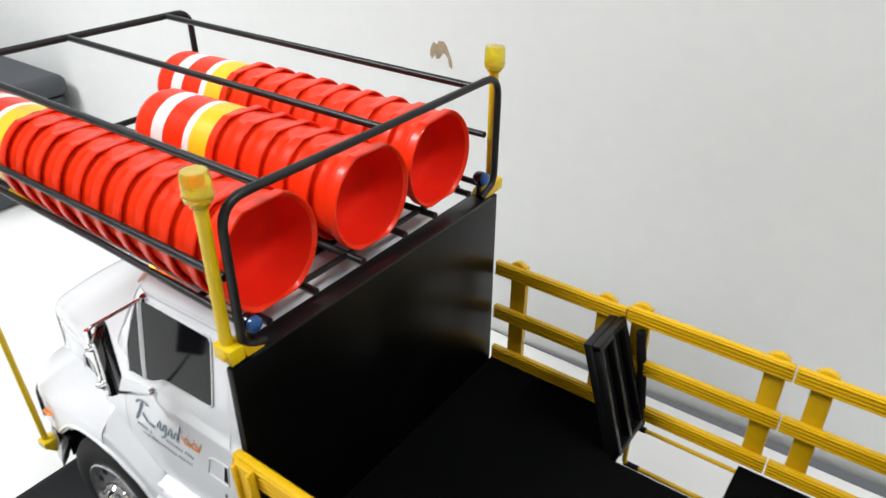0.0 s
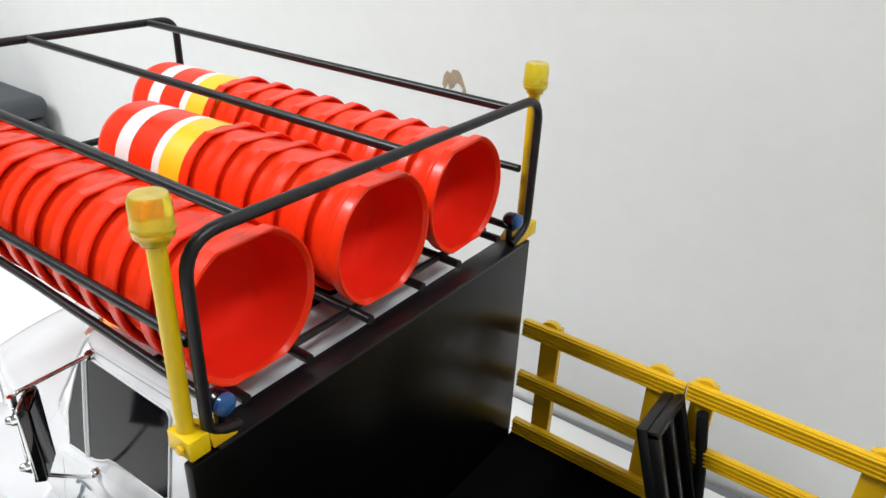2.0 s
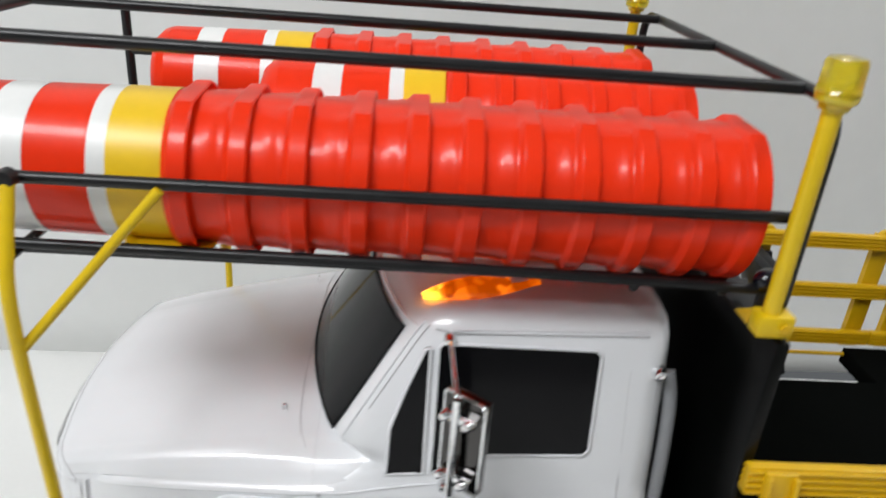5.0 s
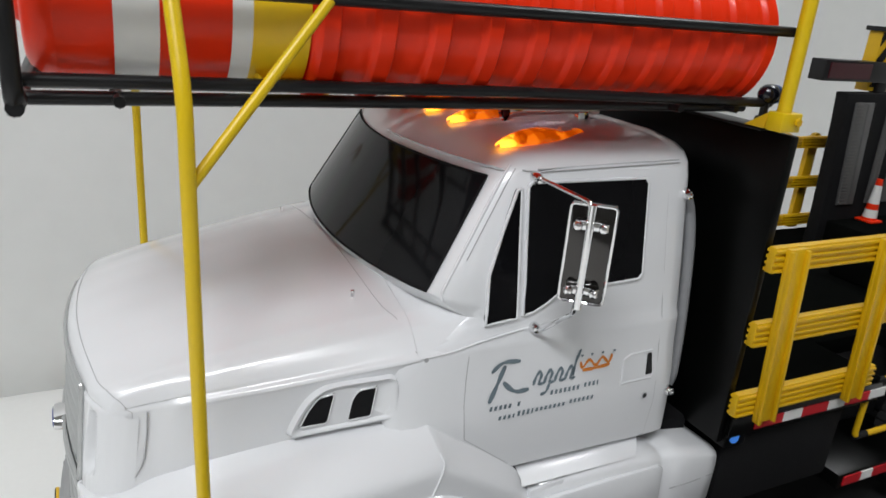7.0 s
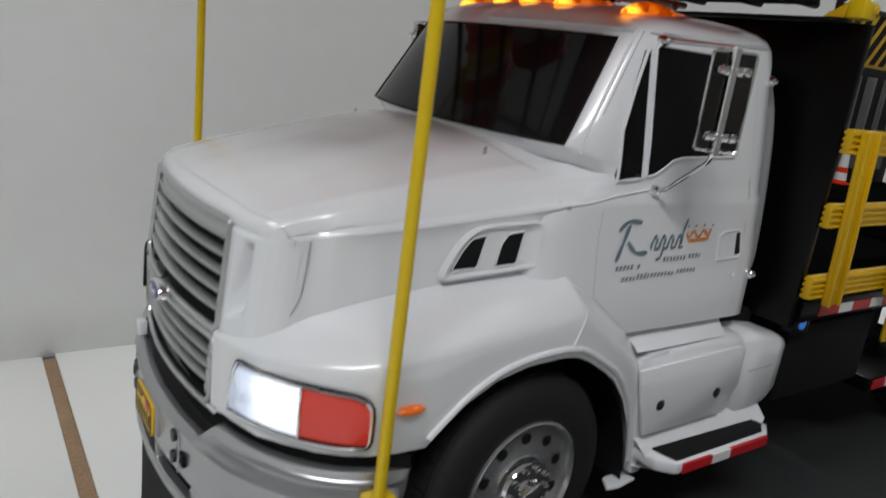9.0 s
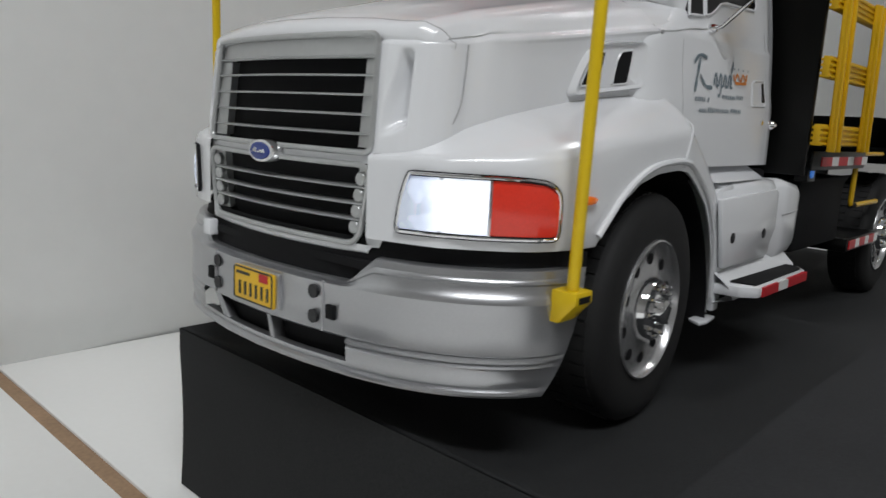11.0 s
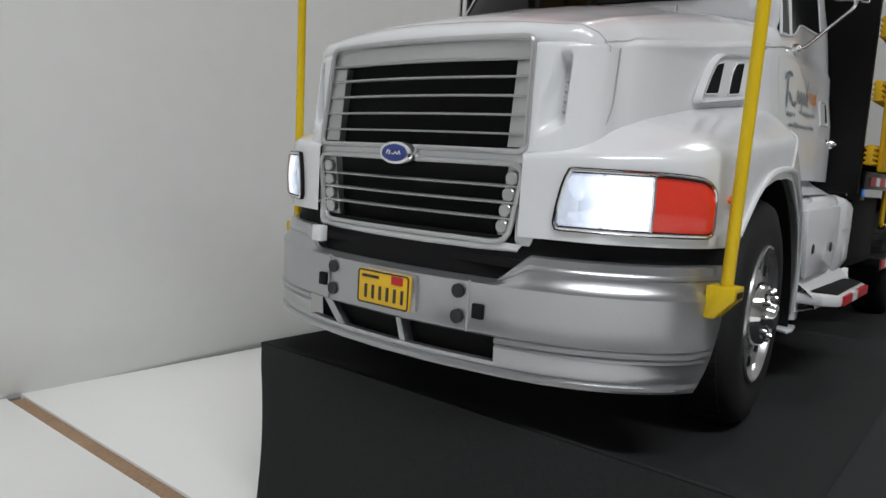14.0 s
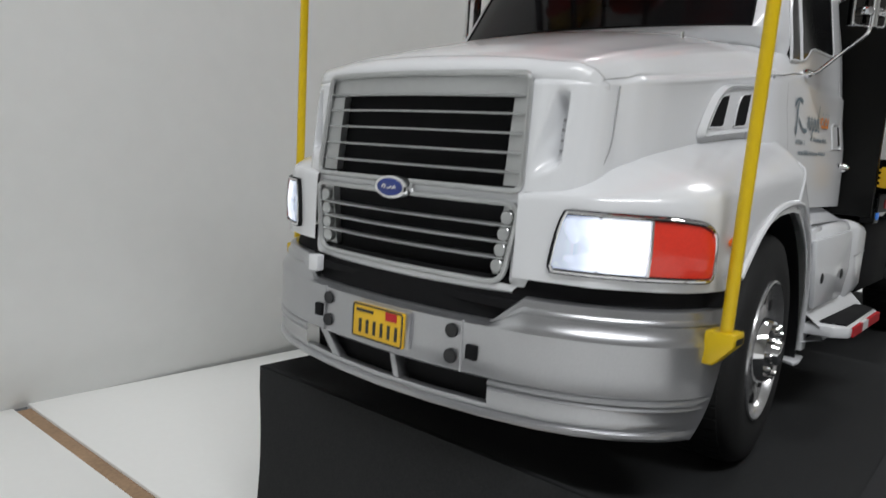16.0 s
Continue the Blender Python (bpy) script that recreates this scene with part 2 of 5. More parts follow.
def prism(poly, y0, y1):
    """A plate with the outline poly of (x, z) pairs, between two depths."""
    n = len(poly)
    v = [(x, y0, z) for x, z in poly] + [(x, y1, z) for x, z in poly]
    f = [tuple(range(n)), tuple(reversed(range(n, 2 * n)))]
    f += [(i, i + n, (i + 1) % n + n, (i + 1) % n) for i in range(n)]
    return v, f


def slab(poly, z0, z1):
    n = len(poly)
    v = [(x, y, z0) for x, y in poly] + [(x, y, z1) for x, y in poly]
    f = [tuple(reversed(range(n))), tuple(range(n, 2 * n))]
    f += [(i, (i + 1) % n, (i + 1) % n + n, i + n) for i in range(n)]
    return v, f


def part(name, geo, mat, parent=None, label="", bevel=0.0, angle=38, segments=2):
    mesh = bpy.data.meshes.new(name)
    mesh.from_pydata([(0.001 * x, 0.001 * y, 0.001 * z) for x, y, z in geo[0]], [], geo[1])
    bm = bmesh.new()
    bm.from_mesh(mesh)
    bmesh.ops.recalc_face_normals(bm, faces=bm.faces)
    if bevel > 0:
        sharp = [e for e in bm.edges if len(e.link_faces) == 2 and e.calc_face_angle(0) > radians(30)]
        bmesh.ops.bevel(bm, geom=sharp, offset=bevel * 0.001, segments=segments, profile=0.5, affect="EDGES", clamp_overlap=True)
    bm.to_mesh(mesh)
    bm.free()
    mesh.polygons.foreach_set("use_smooth", [True] * len(mesh.polygons))
    mesh.set_sharp_from_angle(angle=radians(angle))
    mesh.materials.append(mat)
    ob = new(name, mesh)
    lift = None
    while parent is not None and parent.parent is not None and parent.parent.parent is not None:
        lift = parent.matrix_basis.copy() if lift is None else parent.matrix_basis @ lift
        parent = parent.parent
    if parent is not None:
        ob.parent = parent
    if lift is not None:
        ob.matrix_basis = lift
    if label:
        ob["label"] = label
    return ob


def thing(name, label, category, group="", kind="", place=None):
    ob = new(name)
    if place is not None:
        ob.matrix_basis = place
    return tagged(ob, label, category, group, kind)


def lerp(table, x):
    """Straight-line lookup in rows that begin with the key."""
    if x <= table[0][0]:
        return table[0][1:]
    for a, b in zip(table, table[1:]):
        if x <= b[0]:
            t = (x - a[0]) / (b[0] - a[0])
            return tuple(p + t * (q - p) for p, q in zip(a[1:], b[1:]))
    return table[-1][1:]


def smooth_line(points, n):
    """n points on a smooth curve through the points."""
    pts = [Vector(p) for p in points]
    out = []
    m = len(pts) - 1
    for k in range(n):
        s = k / (n - 1) * m
        i = min(int(s), m - 1)
        t = s - i
        p0, p1, p2, p3 = pts[max(i - 1, 0)], pts[i], pts[i + 1], pts[min(i + 2, m)]
        out.append(0.5 * ((2 * p1) + (p2 - p0) * t + (2 * p0 - 5 * p1 + 4 * p2 - p3) * t * t + (3 * p1 - p0 - 3 * p2 + p3) * t ** 3))
    return out


# ---- the setting ----
TABLE_Z, BOX_Z = -68.0, -0.5


def build_setting():
    def flat(name, geo, mat, label, category, bevel=0.0):
        return tagged(part(name, geo, mat, None, "", bevel), label, category, "", "structure")

    # the wall behind, turned a little, its foot drawn back
    rows = []
    for z, back in ((-70, 11), (-60, 8), (-50, 4.5), (-40, 1.8), (-30, 0.4), (-20, 0), (300, 0), (1700, 0)):
        rows.append([(x, 297 + 0.032 * x + back, z) for x in (-2200, -700, -300, 0, 300, 700, 2200)])
    for z in (1700, -70):
        rows.append([(x, 400 + 0.032 * x, z) for x in (-2200, -700, -300, 0, 300, 700, 2200)])
    rows.append(rows[0])
    flat("wall_north", loft(rows, False), WALL, "off-white painted wall with a curved foot behind the table", "wall")
    flat("wall_south", box(-2300, 2300, -2600, -2500, -820, 1750), ROOM, "plain painted wall closing the room", "wall")
    flat("wall_east", box(2200, 2300, -2500, 500, -820, 1750), ROOM, "plain painted wall closing the room", "wall")
    flat("wall_west", box(-2300, -2200, -2500, 500, -820, 1750), ROOM, "plain painted wall closing the room", "wall")
    flat("ceiling", box(-2300, 2300, -2600, 500, 1750, 1800), ROOM, "plain white room ceiling", "ceiling")
    flat("floor", box(-2300, 2300, -2600, 500, -860, -820), FLOOR, "grey room floor", "floor")
    # torn patch in the wall paint
    rnd = random.Random(4)
    y = 296.2 + 0.032 * -32
    outline = [(-43, 216), (-42, 223), (-39, 227), (-36, 225), (-34, 229), (-29, 229), (-26, 227), (-24, 222), (-21, 214), (-20, 207),
               (-22, 208), (-24, 215), (-27, 219), (-30, 219), (-33, 214), (-36, 213), (-38, 217), (-41, 212)]
    outline = [(a - 5 + rnd.uniform(-.6, .6), b - 3 + rnd.uniform(-.6, .6)) for a, b in outline]
    tagged(part("paint_chip", prism(outline, y, y + 1.2), PLASTER, None), "torn brown patch of bare plaster in white wall paint", "wall damage", "", "structure")

    table = thing("table", "white laminate table made of two butted boards", "table")
    part("tabletop", box(-96.4, 1500, -900, 306, TABLE_Z - 20, TABLE_Z), BOARD, table, "white tabletop board", 0.8)
    part("tabletop", box(-1500, -105.0, -900, 304, TABLE_Z - 20.5, TABLE_Z - 0.6), BOARD, table, "white tabletop board", 0.8)
    part("edge_strip", box(-106.5, -95, -899, 300, TABLE_Z - 14, TABLE_Z - 1.6), RAW_WOOD, table, "raw brown board edge in the joint", 0.3)
    for x in (-1440, 1440):
        for yy in (-850, 240):
            part("leg", box(x - 25, x + 25, yy - 25, yy + 25, -820, TABLE_Z - 20.5), BOARD, table, "", 3)

    # platform under the truck, wrapped in black cloth
    platform = thing("platform", "low display platform wrapped in black cloth on a white table", "platform")
    nx, ny = 110, 60
    x0, x1, y0, y1 = -80, 520, -300, 88

    def drape(u, v, w):
        n = noise.noise(Vector((u * 0.012, v * 0.012, w * 0.02)))
        return n

    top = []
    for j in range(ny + 1):
        row = []
        for i in range(nx + 1):
            x, yy = x0 + (x1 - x0) * (i / nx) ** 1.3, y1 + (y0 - y1) * j / ny
            n = drape(x, yy, 0)
            edge = min(x - x0, y1 - yy)
            rim = max(0.0, 1 - edge / 32) ** 2
            row.append((x, yy, BOX_Z - 0.25 + 0.5 * n * min(1, edge / 25) + 9.0 * rim - (1.2 if edge < 0.01 else 0)))
        top.append(row)
    part("cloth_top", loft(top, False), CLOTH, platform, "black cloth", 0, 50)
    front = []
    for k in range(9):
        z = BOX_Z + 7.6 + (TABLE_Z + 0.5 - BOX_Z - 7.6) * k / 8
        front.append([(x0 - 0.6 + 1.6 * drape(0, yy * 0.7, z * 0.5) * (0.2 + k / 8) + (-0.8 if k else 0), yy - 3.2 * math.sin(math.pi * k / 8) * max(0.0, 1 - (y1 - yy) / 60), z)
                      for yy in [y1 + (y0 - y1) * j / ny for j in range(ny + 1)]])
    part("cloth_front", loft(front, False), CLOTH, platform, "black cloth hanging over the edge", 0, 50)
    side = []
    for k in range(9):
        z = BOX_Z + 7.6 + (TABLE_Z + 0.5 - BOX_Z - 7.6) * k / 8
        side.append([(x, y1 + 0.4 + 1.2 * drape(x * 0.7, 0, z * 0.5) * (k / 8) - 3.2 * math.sin(math.pi * k / 8) * max(0.25, 1 - i / 9), z)
                     for i, x in enumerate([x0 - 0.6 + (x1 - x0) * (i / nx) ** 1.3 for i in range(nx + 1)])])
    part("cloth_side", loft(side, False), CLOTH, platform, "black cloth hanging over the edge", 0, 50)
    # paler cloth sheet over the near part of the top
    flap = [[(x, yy, BOX_Z + 1.3 + 0.7 * drape(x, yy, 9)) for x in np.linspace(-76, 518, 60)] for yy in np.linspace(-127, -299, 18)]
    part("cloth_flap", join(loft([[(x, yy + 1.5 * drape(x * 0.5, 3, 3), z) for x, yy, z in row] for row in flap], False)), CLOTH_FLAP, platform, "charcoal cloth flap, paler than the platform cloth", 0, 50)
    part("core", box(x0 + 3, x1 - 2, y0 + 2, y1 - 4, TABLE_Z + 0.2, BOX_Z - 3), MATT_BLACK, platform)

    case = thing("storage_case", "charcoal plastic case standing on the table by the wall", "case")
    part("body", box(-1065, -655, 60, 262, TABLE_Z, 62), CASE, case, "", 9, 38, 3)
    part("lid", box(-1071, -649, 54, 266, 62.5, 92), CASE, case, "charcoal lid", 12, 38, 4)


build_setting()

# ---- truck: cab, hood, fenders ----
truck = thing("model_truck", "white scale-model work truck with black flatbed and overhead cargo rack", "model truck")


def cab_half_width(z):
    return lerp([(91, 83.4), (94, 83.4), (106, 83.2), (118, 82.5), (130, 80.6), (141, 79.8), (143.5, 78.4), (158, 76.6), (195, 70.6), (200, 69.2),
                 (203.5, 66.6), (206, 62), (208.5, 53.5), (210.2, 40), (211.2, 20)], z)[0]


def cab_front(z):
    return lerp([(86, 2), (132, 2), (150, 6), (158, 8), (194, 29), (199, 32.4), (203.5, 37), (206, 43), (208.5, 53), (210.2, 66), (211.2, 80)], z)[0]


def cab_rear(z):
    return lerp([(86, 130), (195, 129.6), (200, 129.4), (203.5, 129), (206, 127.8), (208.5, 124.5), (210.2, 117), (211.2, 106)], z)[0]


def cab_ring(z):
    w, f, r = cab_half_width(z), cab_front(z), cab_rear(z)
    k = 25.0 * max(0.0, z - 137) / 13 if z < 150 else 13.0 + 1.6 * max(0.0, 157.5 - z)
    half = []
    for s in range(0, 11):
        t = s / 10 * 0.86
        half.append((f + k * (t / 0.86) ** 2 * 0.78, -w * t * 0.93))
    half.append((f + k * 0.9 + 0.8, -w * 0.876))
    half.append((f + k + 2.4, -w * 0.947))
    half.append((f + k + 6.5, -w * 0.977))
    half.append((f + k + 12, -w * 0.994))
    for x in np.linspace(f + k + 20, r - 9, 10):
        half.append((float(x), -w))
    half += [(r - 4, -w + 0.6), (r - 1, -w + 3), (r, -w + 7)]
    half += [(r, -w * q) for q in (0.6, 0.3, 0.0)]
    ring = [(x, y, z) for x, y in half] + [(x, -y, z) for x, y in reversed(half[1:-1])]
    return ring


CAB_LEVELS = (91, 94, 106, 118, 130, 136, 139, 141, 143.5, 147, 150, 154, 158, 168, 180, 190, 195, 198, 200, 202, 203.5, 205, 206, 207.2, 208.5, 209.4, 210.2, 210.8, 211.2)
cab = part("cab", loft([cab_ring(z) for z in CAB_LEVELS], True, True), WHITE, truck, "glossy white cab shell", 0, 50)


def side_y(z):
    return -cab_half_width(z)


def side_plate(poly, lift, thick):
    """A thin plate of outline poly (x, z) that lies on the near cab side."""
    n = len(poly)
    v = [(x, side_y(z) + thick, z) for x, z in poly] + [(x, side_y(z) - lift, z) for x, z in poly]
    f = [tuple(reversed(range(n))), tuple(range(n, 2 * n))]
    f += [(i, (i + 1) % n, (i + 1) % n + n, i + n) for i in range(n)]
    return v, f


def both(name, geo, mat, parent, label="", bevel=0.0, angle=38):
    a = part(name, geo, mat, parent, label, bevel, angle)
    b = part(name, mirrored(geo), mat, parent, label, bevel, angle)
    return a, b


VENT_PANE = [(39, 148), (51.4, 149), (51.4, 193.6), (49.8, 193.2), (44.6, 180), (39.6, 165)]
MAIN_PANE = [(53.8, 149.6), (58, 150.4), (63, 152.8), (67.5, 155.6), (73, 156.8), (104, 158), (106, 160), (106.2, 193.5), (104.6, 195.4), (55.4, 195.4), (54, 194)]


def dense(poly, steps=4):
    out = []
    for i, p in enumerate(poly):
        q = poly[(i + 1) % len(poly)]
        out += [(p[0] + (q[0] - p[0]) * k / steps, p[1] + (q[1] - p[1]) * k / steps) for k in range(steps)]
    return out


for pane in (VENT_PANE, MAIN_PANE):
    both("window_pane", side_plate(dense(pane), 0.5, 1.5), SIDE_GLASS, cab, "dark smoked side window")
    path = [(x, side_y(z) - 0.25, z) for x, z in dense(pane)]
    both("window_trim", tube(path, 0.62, 8, True), WHITE, cab, "raised white window surround")


def windscreen():
    rings = []
    for z in np.linspace(158.4, 196.2, 10):
        ring = cab_ring(float(z))
        row = [(p[0] - 0.8, p[1] * 1.002, p[2]) for p in ring[:12]]
        row[-1] = (row[-1][0] + 0.5, row[-1][1] * 1.012, row[-1][2])
        full = [(x, -y, zz) for x, y, zz in reversed(row[1:])] + row
        rings.append(full)
    edge = [rings[0][i] for i in range(len(rings[0]))] + [r[-1] for r in rings[1:]] + list(reversed(rings[-1]))[1:] + [r[0] for r in reversed(rings[1:-1])]
    part("windscreen", loft(rings, False), GLASS, cab, "dark smoked windscreen")
    part("windscreen_gasket", tube([(x - 0.1, y, z) for x, y, z in edge], 0.42, 8, True), MATT_BLACK, cab, "thin black windscreen gasket")


windscreen()
part("visor_ridge", loft([[(x - 1.6 * q, y, z + 1.2 * q) for x, y, z in cab_ring(198.4)[:13][::-1]] for q in (0, 1)], False), WHITE, cab)
both("pillar_ridge", tube([cab_ring(z)[12] for z in np.linspace(156.5, 200.5, 16)], 0.55, 8), WHITE, cab, "narrow raised crease along the windscreen pillar")
both("door_seam", tube([(x - 0.1, y - 0.1, z) for x, y, z in [tuple(0.45 * p + 0.55 * q for p, q in zip(cab_ring(z)[12], cab_ring(z)[13])) for z in np.linspace(170, 199.6, 12)]], 0.2, 6), SEAM, cab)
both("drip_rail", tube([(58, side_y(200) - 0.1, 199.8), (84, side_y(201) - 0.3, 200.6), (121, side_y(201.5) - 0.4, 201.6)], 0.4, 8), WHITE, cab, "thin rain gutter above the door")
both("gutter_shadow_gap", tube([(52.6, side_y(198) + 1.6, 199.2), (58, side_y(198) - 0.1, 198.9), (84, side_y(199) - 0.1, 199.4), (121, side_y(200) - 0.1, 200.4)], 0.25, 6), SEAM, cab)
both("door_seam", tube([(x, side_y(z) + 0.12, z) for x, z in dense([(33, 142), (31.5, 120), (32.5, 107), (52, 92.5)], 5)[:16]], 0.22, 6), SEAM, cab)
both("door_seam", tube([(x, side_y(z) + 0.12, z) for x, z in dense([(116, 198), (117.5, 150), (118, 106), (116, 92)], 5)[:16]], 0.15, 6), SEAM, cab)
both("belt_ridge", tube(smooth_line([(15, -78.9, 139.4), (26, side_y(141) + 0.1, 140.6), (40, side_y(142) + 0.2, 143.0), (58, side_y(144) + 0.3, 145), (75, side_y(147) + 0.4, 147), (118, side_y(150) + 0.6, 149)], 18), 0.42, 8), WHITE, cab, "white belt moulding")
# door handle pocket
pocket = [(100, 117), (101, 126.5), (104, 128), (114.5, 128.6), (115.6, 118.5), (114.5, 117.3)]
both("handle_surround", tube([(x, side_y(z), z) for x, z in dense(pocket, 3)], 0.55, 6, True), WHITE, cab)
both("handle_pocket", side_plate(dense([(112, 119), (112.4, 127.4), (114.8, 127.6), (115, 119)], 2), 0.35, 1), BLACK, cab, "dark door handle slot")
both("lock", lathe([(side_y(110) - 0.7, 0.2), (side_y(110) - 0.7, 1.1), (side_y(110) + 0.5, 1.1)], "y", 12, (112.5, 0, 110)), CHROME, cab)
# sill under the door
both("sill", loft([[(57, -77, 91), (116, -77, 91)], [(57, -80, 89.0), (116, -80, 88.8)], [(57, -86, 86.0), (112, -86, 86.2)], [(56, -88.5, 84.8), (109, -88.5, 85.2)]], False), WHITE, cab, "sloped white sill", 0, 20)
# hood
# x, centre z, edge y, edge z, crease y, crease z, foot y, foot z
HOOD_NOSE = [
    (-87.2, 129.4, 57.0, 127.2, 60.9, 124.6, 61.9, 96), (-86.6, 131.4, 57.2, 129.2, 61.2, 125.2, 62.0, 96), (-84.8, 133.4, 57.4, 130.8, 61.4, 125.8, 62.1, 96), (-81, 135.4, 57.8, 132.1, 61.8, 126.2, 62.2, 96), (-76, 137.2, 58.2, 133.2, 62.3, 126.6, 62.4, 96)]
HOOD = HOOD_NOSE + [
    (-65, 140.6, 59.2, 135.4, 64.2, 127.6, 63.7, 98), (-50, 144.5, 60.5, 138.6, 66.8, 129.6, 66.0, 100), (-30, 150, 62, 142.8, 70.4, 132.4, 69.6, 100),
    (-12, 154, 63.5, 146.4, 73.6, 135.2, 72.8, 100), (5, 156.5, 65.5, 149, 76.8, 138, 75.8, 100), (10, 157, 66.5, 149.6, 77.8, 138.8, 76.8, 100), (22, 158, 68.5, 150.6, 79.0, 140.4, 78.6, 100), (36, 159.5, 72, 152.4, 79.0, 142.6, 79.0, 100), (48, 160.5, 74.5, 153.6, 78.0, 145.2, 78.0, 100)]
CORNER_PLAN = [(44, 0.2), (47, 0.5), (50, 1.3), (53, 2.5), (56, 4.2), (58.5, 6.4), (60.5, 9.2), (61.8, 12), (62.3, 15)]


def face_x(y, z):
    return -92.6 + 0.0024 * y * y + (0.10 * (z - 92) if z > 92 else 0.02 * (92 - z))


def nose_x(y, z):
    y = abs(y)
    z = min(z, 127)
    if y <= 44:
        return face_x(y, z) + 0.2 * y / 44
    return face_x(44, z) + lerp(CORNER_PLAN, y)[0]


def hood_row(x):
    zc, ye, ze, yc, zk, yf, zf = lerp(HOOD, x)
    fade = min(1.0, max(0.0, (x + 66) / 24), max(0.0, (34 - x) / 18))
    h = [(0, zc), (-ye * 0.35, zc - (zc - ze) * 0.10), (-ye * 0.65, zc - (zc - ze) * 0.36), (-ye * 0.86, ze + (zc - ze) * 0.22), (-ye * 0.96, ze + 0.5), (-ye - 0.6, ze - 1.0),
         (-ye - (yc - ye) * 0.36, ze - (ze - zk) * 0.26), (-ye - (yc - ye) * 0.62, ze - (ze - zk) * 0.52), (-ye - (yc - ye) * 0.80, ze - (ze - zk) * 0.74), (-yc + 1.6 - 0.6 * fade, zk + 1.5), (-yc - 0.5 * fade, zk + 0.4 * fade), (-yc - 0.9 * fade, zk - 0.5), (-yc - 0.2 * fade, zk - 1.9), (-yf - 0.2, (zk + zf) / 2), (-yf, zf)]
    fine = []
    for p, q in zip(h, h[1:]):
        fine += [(p[0] + (q[0] - p[0]) * k / 3, p[1] + (q[1] - p[1]) * k / 3) for k in range(3)]
    fine.append(h[-1])
    row = []
    for y, z in fine:
        s = max(0.0, (-60 - x) / 27.2)
        xx = x if s <= 0 else -60 + (nose_x(y, z) + 60) * min(1.0, s)
        row.append((xx, y, z))
    return [(xx, -y, z) for xx, y, z in reversed(row[1:])] + row


hood_x = [-87.2, -86.8, -86.4, -85.5, -84.5, -83, -81, -78.5, -76, -72, -68, -65, -60, -55, -50, -40, -30, -21, -12, -4, 5, 10, 14.5]
hood_rows = [hood_row(x) for x in hood_x]
first = hood_rows[0]
lip = [[(x + 1.0, y, z - 2.6) if z > 123 else (x + 0.3, y, z) for x, y, z in first], [(x + 0.1, y, z - 0.9) if z > 120 else (x + 0.3, y, z) for x, y, z in first]]
hood = part("hood", loft(lip + hood_rows, False), WHITE, truck, "long glossy white hood", 0, 50)
part("cowl", loft([hood_row(x) for x in (14.6, 18, 22, 26, 30, 36, 42, 48)], False), WHITE, cab, "white cowl between hood and windscreen", 0, 50)
edge_row = [p for p in hood_row(-84.0) if p[1] <= 0.01]
both("nose_seam", tube([(x - 0.05, y - 0.04, z + 0.04) for x, y, z in edge_row if z > 112], 0.12, 6), SEAM, hood)
both("hood_seam", tube(smooth_line([(7, 0, 157.2), (6.5, -35, 155.2), (8, -58, 151.2), (11, -67, 148.8), (13.5, -74, 142.6), (14.6, -78.4, 138.8), (14.6, -78.0, 122)], 26), 0.1, 6), SEAM, hood)
both("cowl_pin", lathe([(155.4, 0.1), (155.2, 0.7), (152, 0.8)], "z", 10, (1, -50, -1.8)), CHROME, hood)
both("hood_latch", lathe([(-79.6, 0.1), (-79.6, 0.8), (-77, 0.8)], "y", 10, (17, 0, 139)), SEAM, hood)

# fenders with the front corners
# outer x, y, low z, shoulder z, inner x, y, z
FENDER_REAR = [
    (67, -86.5, 29, 62, 67, -82, 72), (64.5, -88, 34, 71, 64, -82.5, 79), (58.5, -89.5, 54, 79, 60, -83, 84), (51, -90.5, 67.5, 85, 54, -82.8, 91), (43, -91.2, 77, 91, 45, -82.6, 98),
    (34, -92.0, 83, 97.5, 34, -82.2, 105.5), (26.5, -92.6, 87.5, 102.8, 25, -80.6, 112), (20.5, -93.2, 90, 106.6, 17, -78.6, 117.6), (19, -93.3, 90.3, 106.8, 14, -77.4, 117.6), (12, -93.3, 91, 106.2, 8, -75.6, 116.8), (-2, -93.3, 90, 104.6, -4, -73.4, 115.4), (-14, -93.4, 87, 103.6, -15, -71.5, 114), (-25, -93.4, 81, 102.4, -25, -70, 112.4)]
FENDER = FENDER_REAR + [
    (-33, -93.3, 74, 101.4, -32, -68.5, 111), (-38.5, -93.2, 68.6, 100.6, -38, -67.5, 109.8), (-48, -92.8, 68.6, 99.4, -48, -65.5, 107.6), (-56, -91.3, 68.6, 98, -55, -63.9, 106), (-63, -88.3, 68.6, 96.6, -62, -62, 104),
    (-70, -83.2, 68.6, 95.4, -68, -60.5, 101.8), (-77, -75.5, 68.6, 94.6, -75, -58, 99), (-82.5, -68.6, 68.6, 94, -80, -54, 96.5), (-86.5, -57, 68.6, 93.5, -84, -50, 95), (-88.5, -49, 68.6, 93, -87, -46.5, 94), (-89.2, -45, 68.6, 92.5, -88, -44, 93.5)]


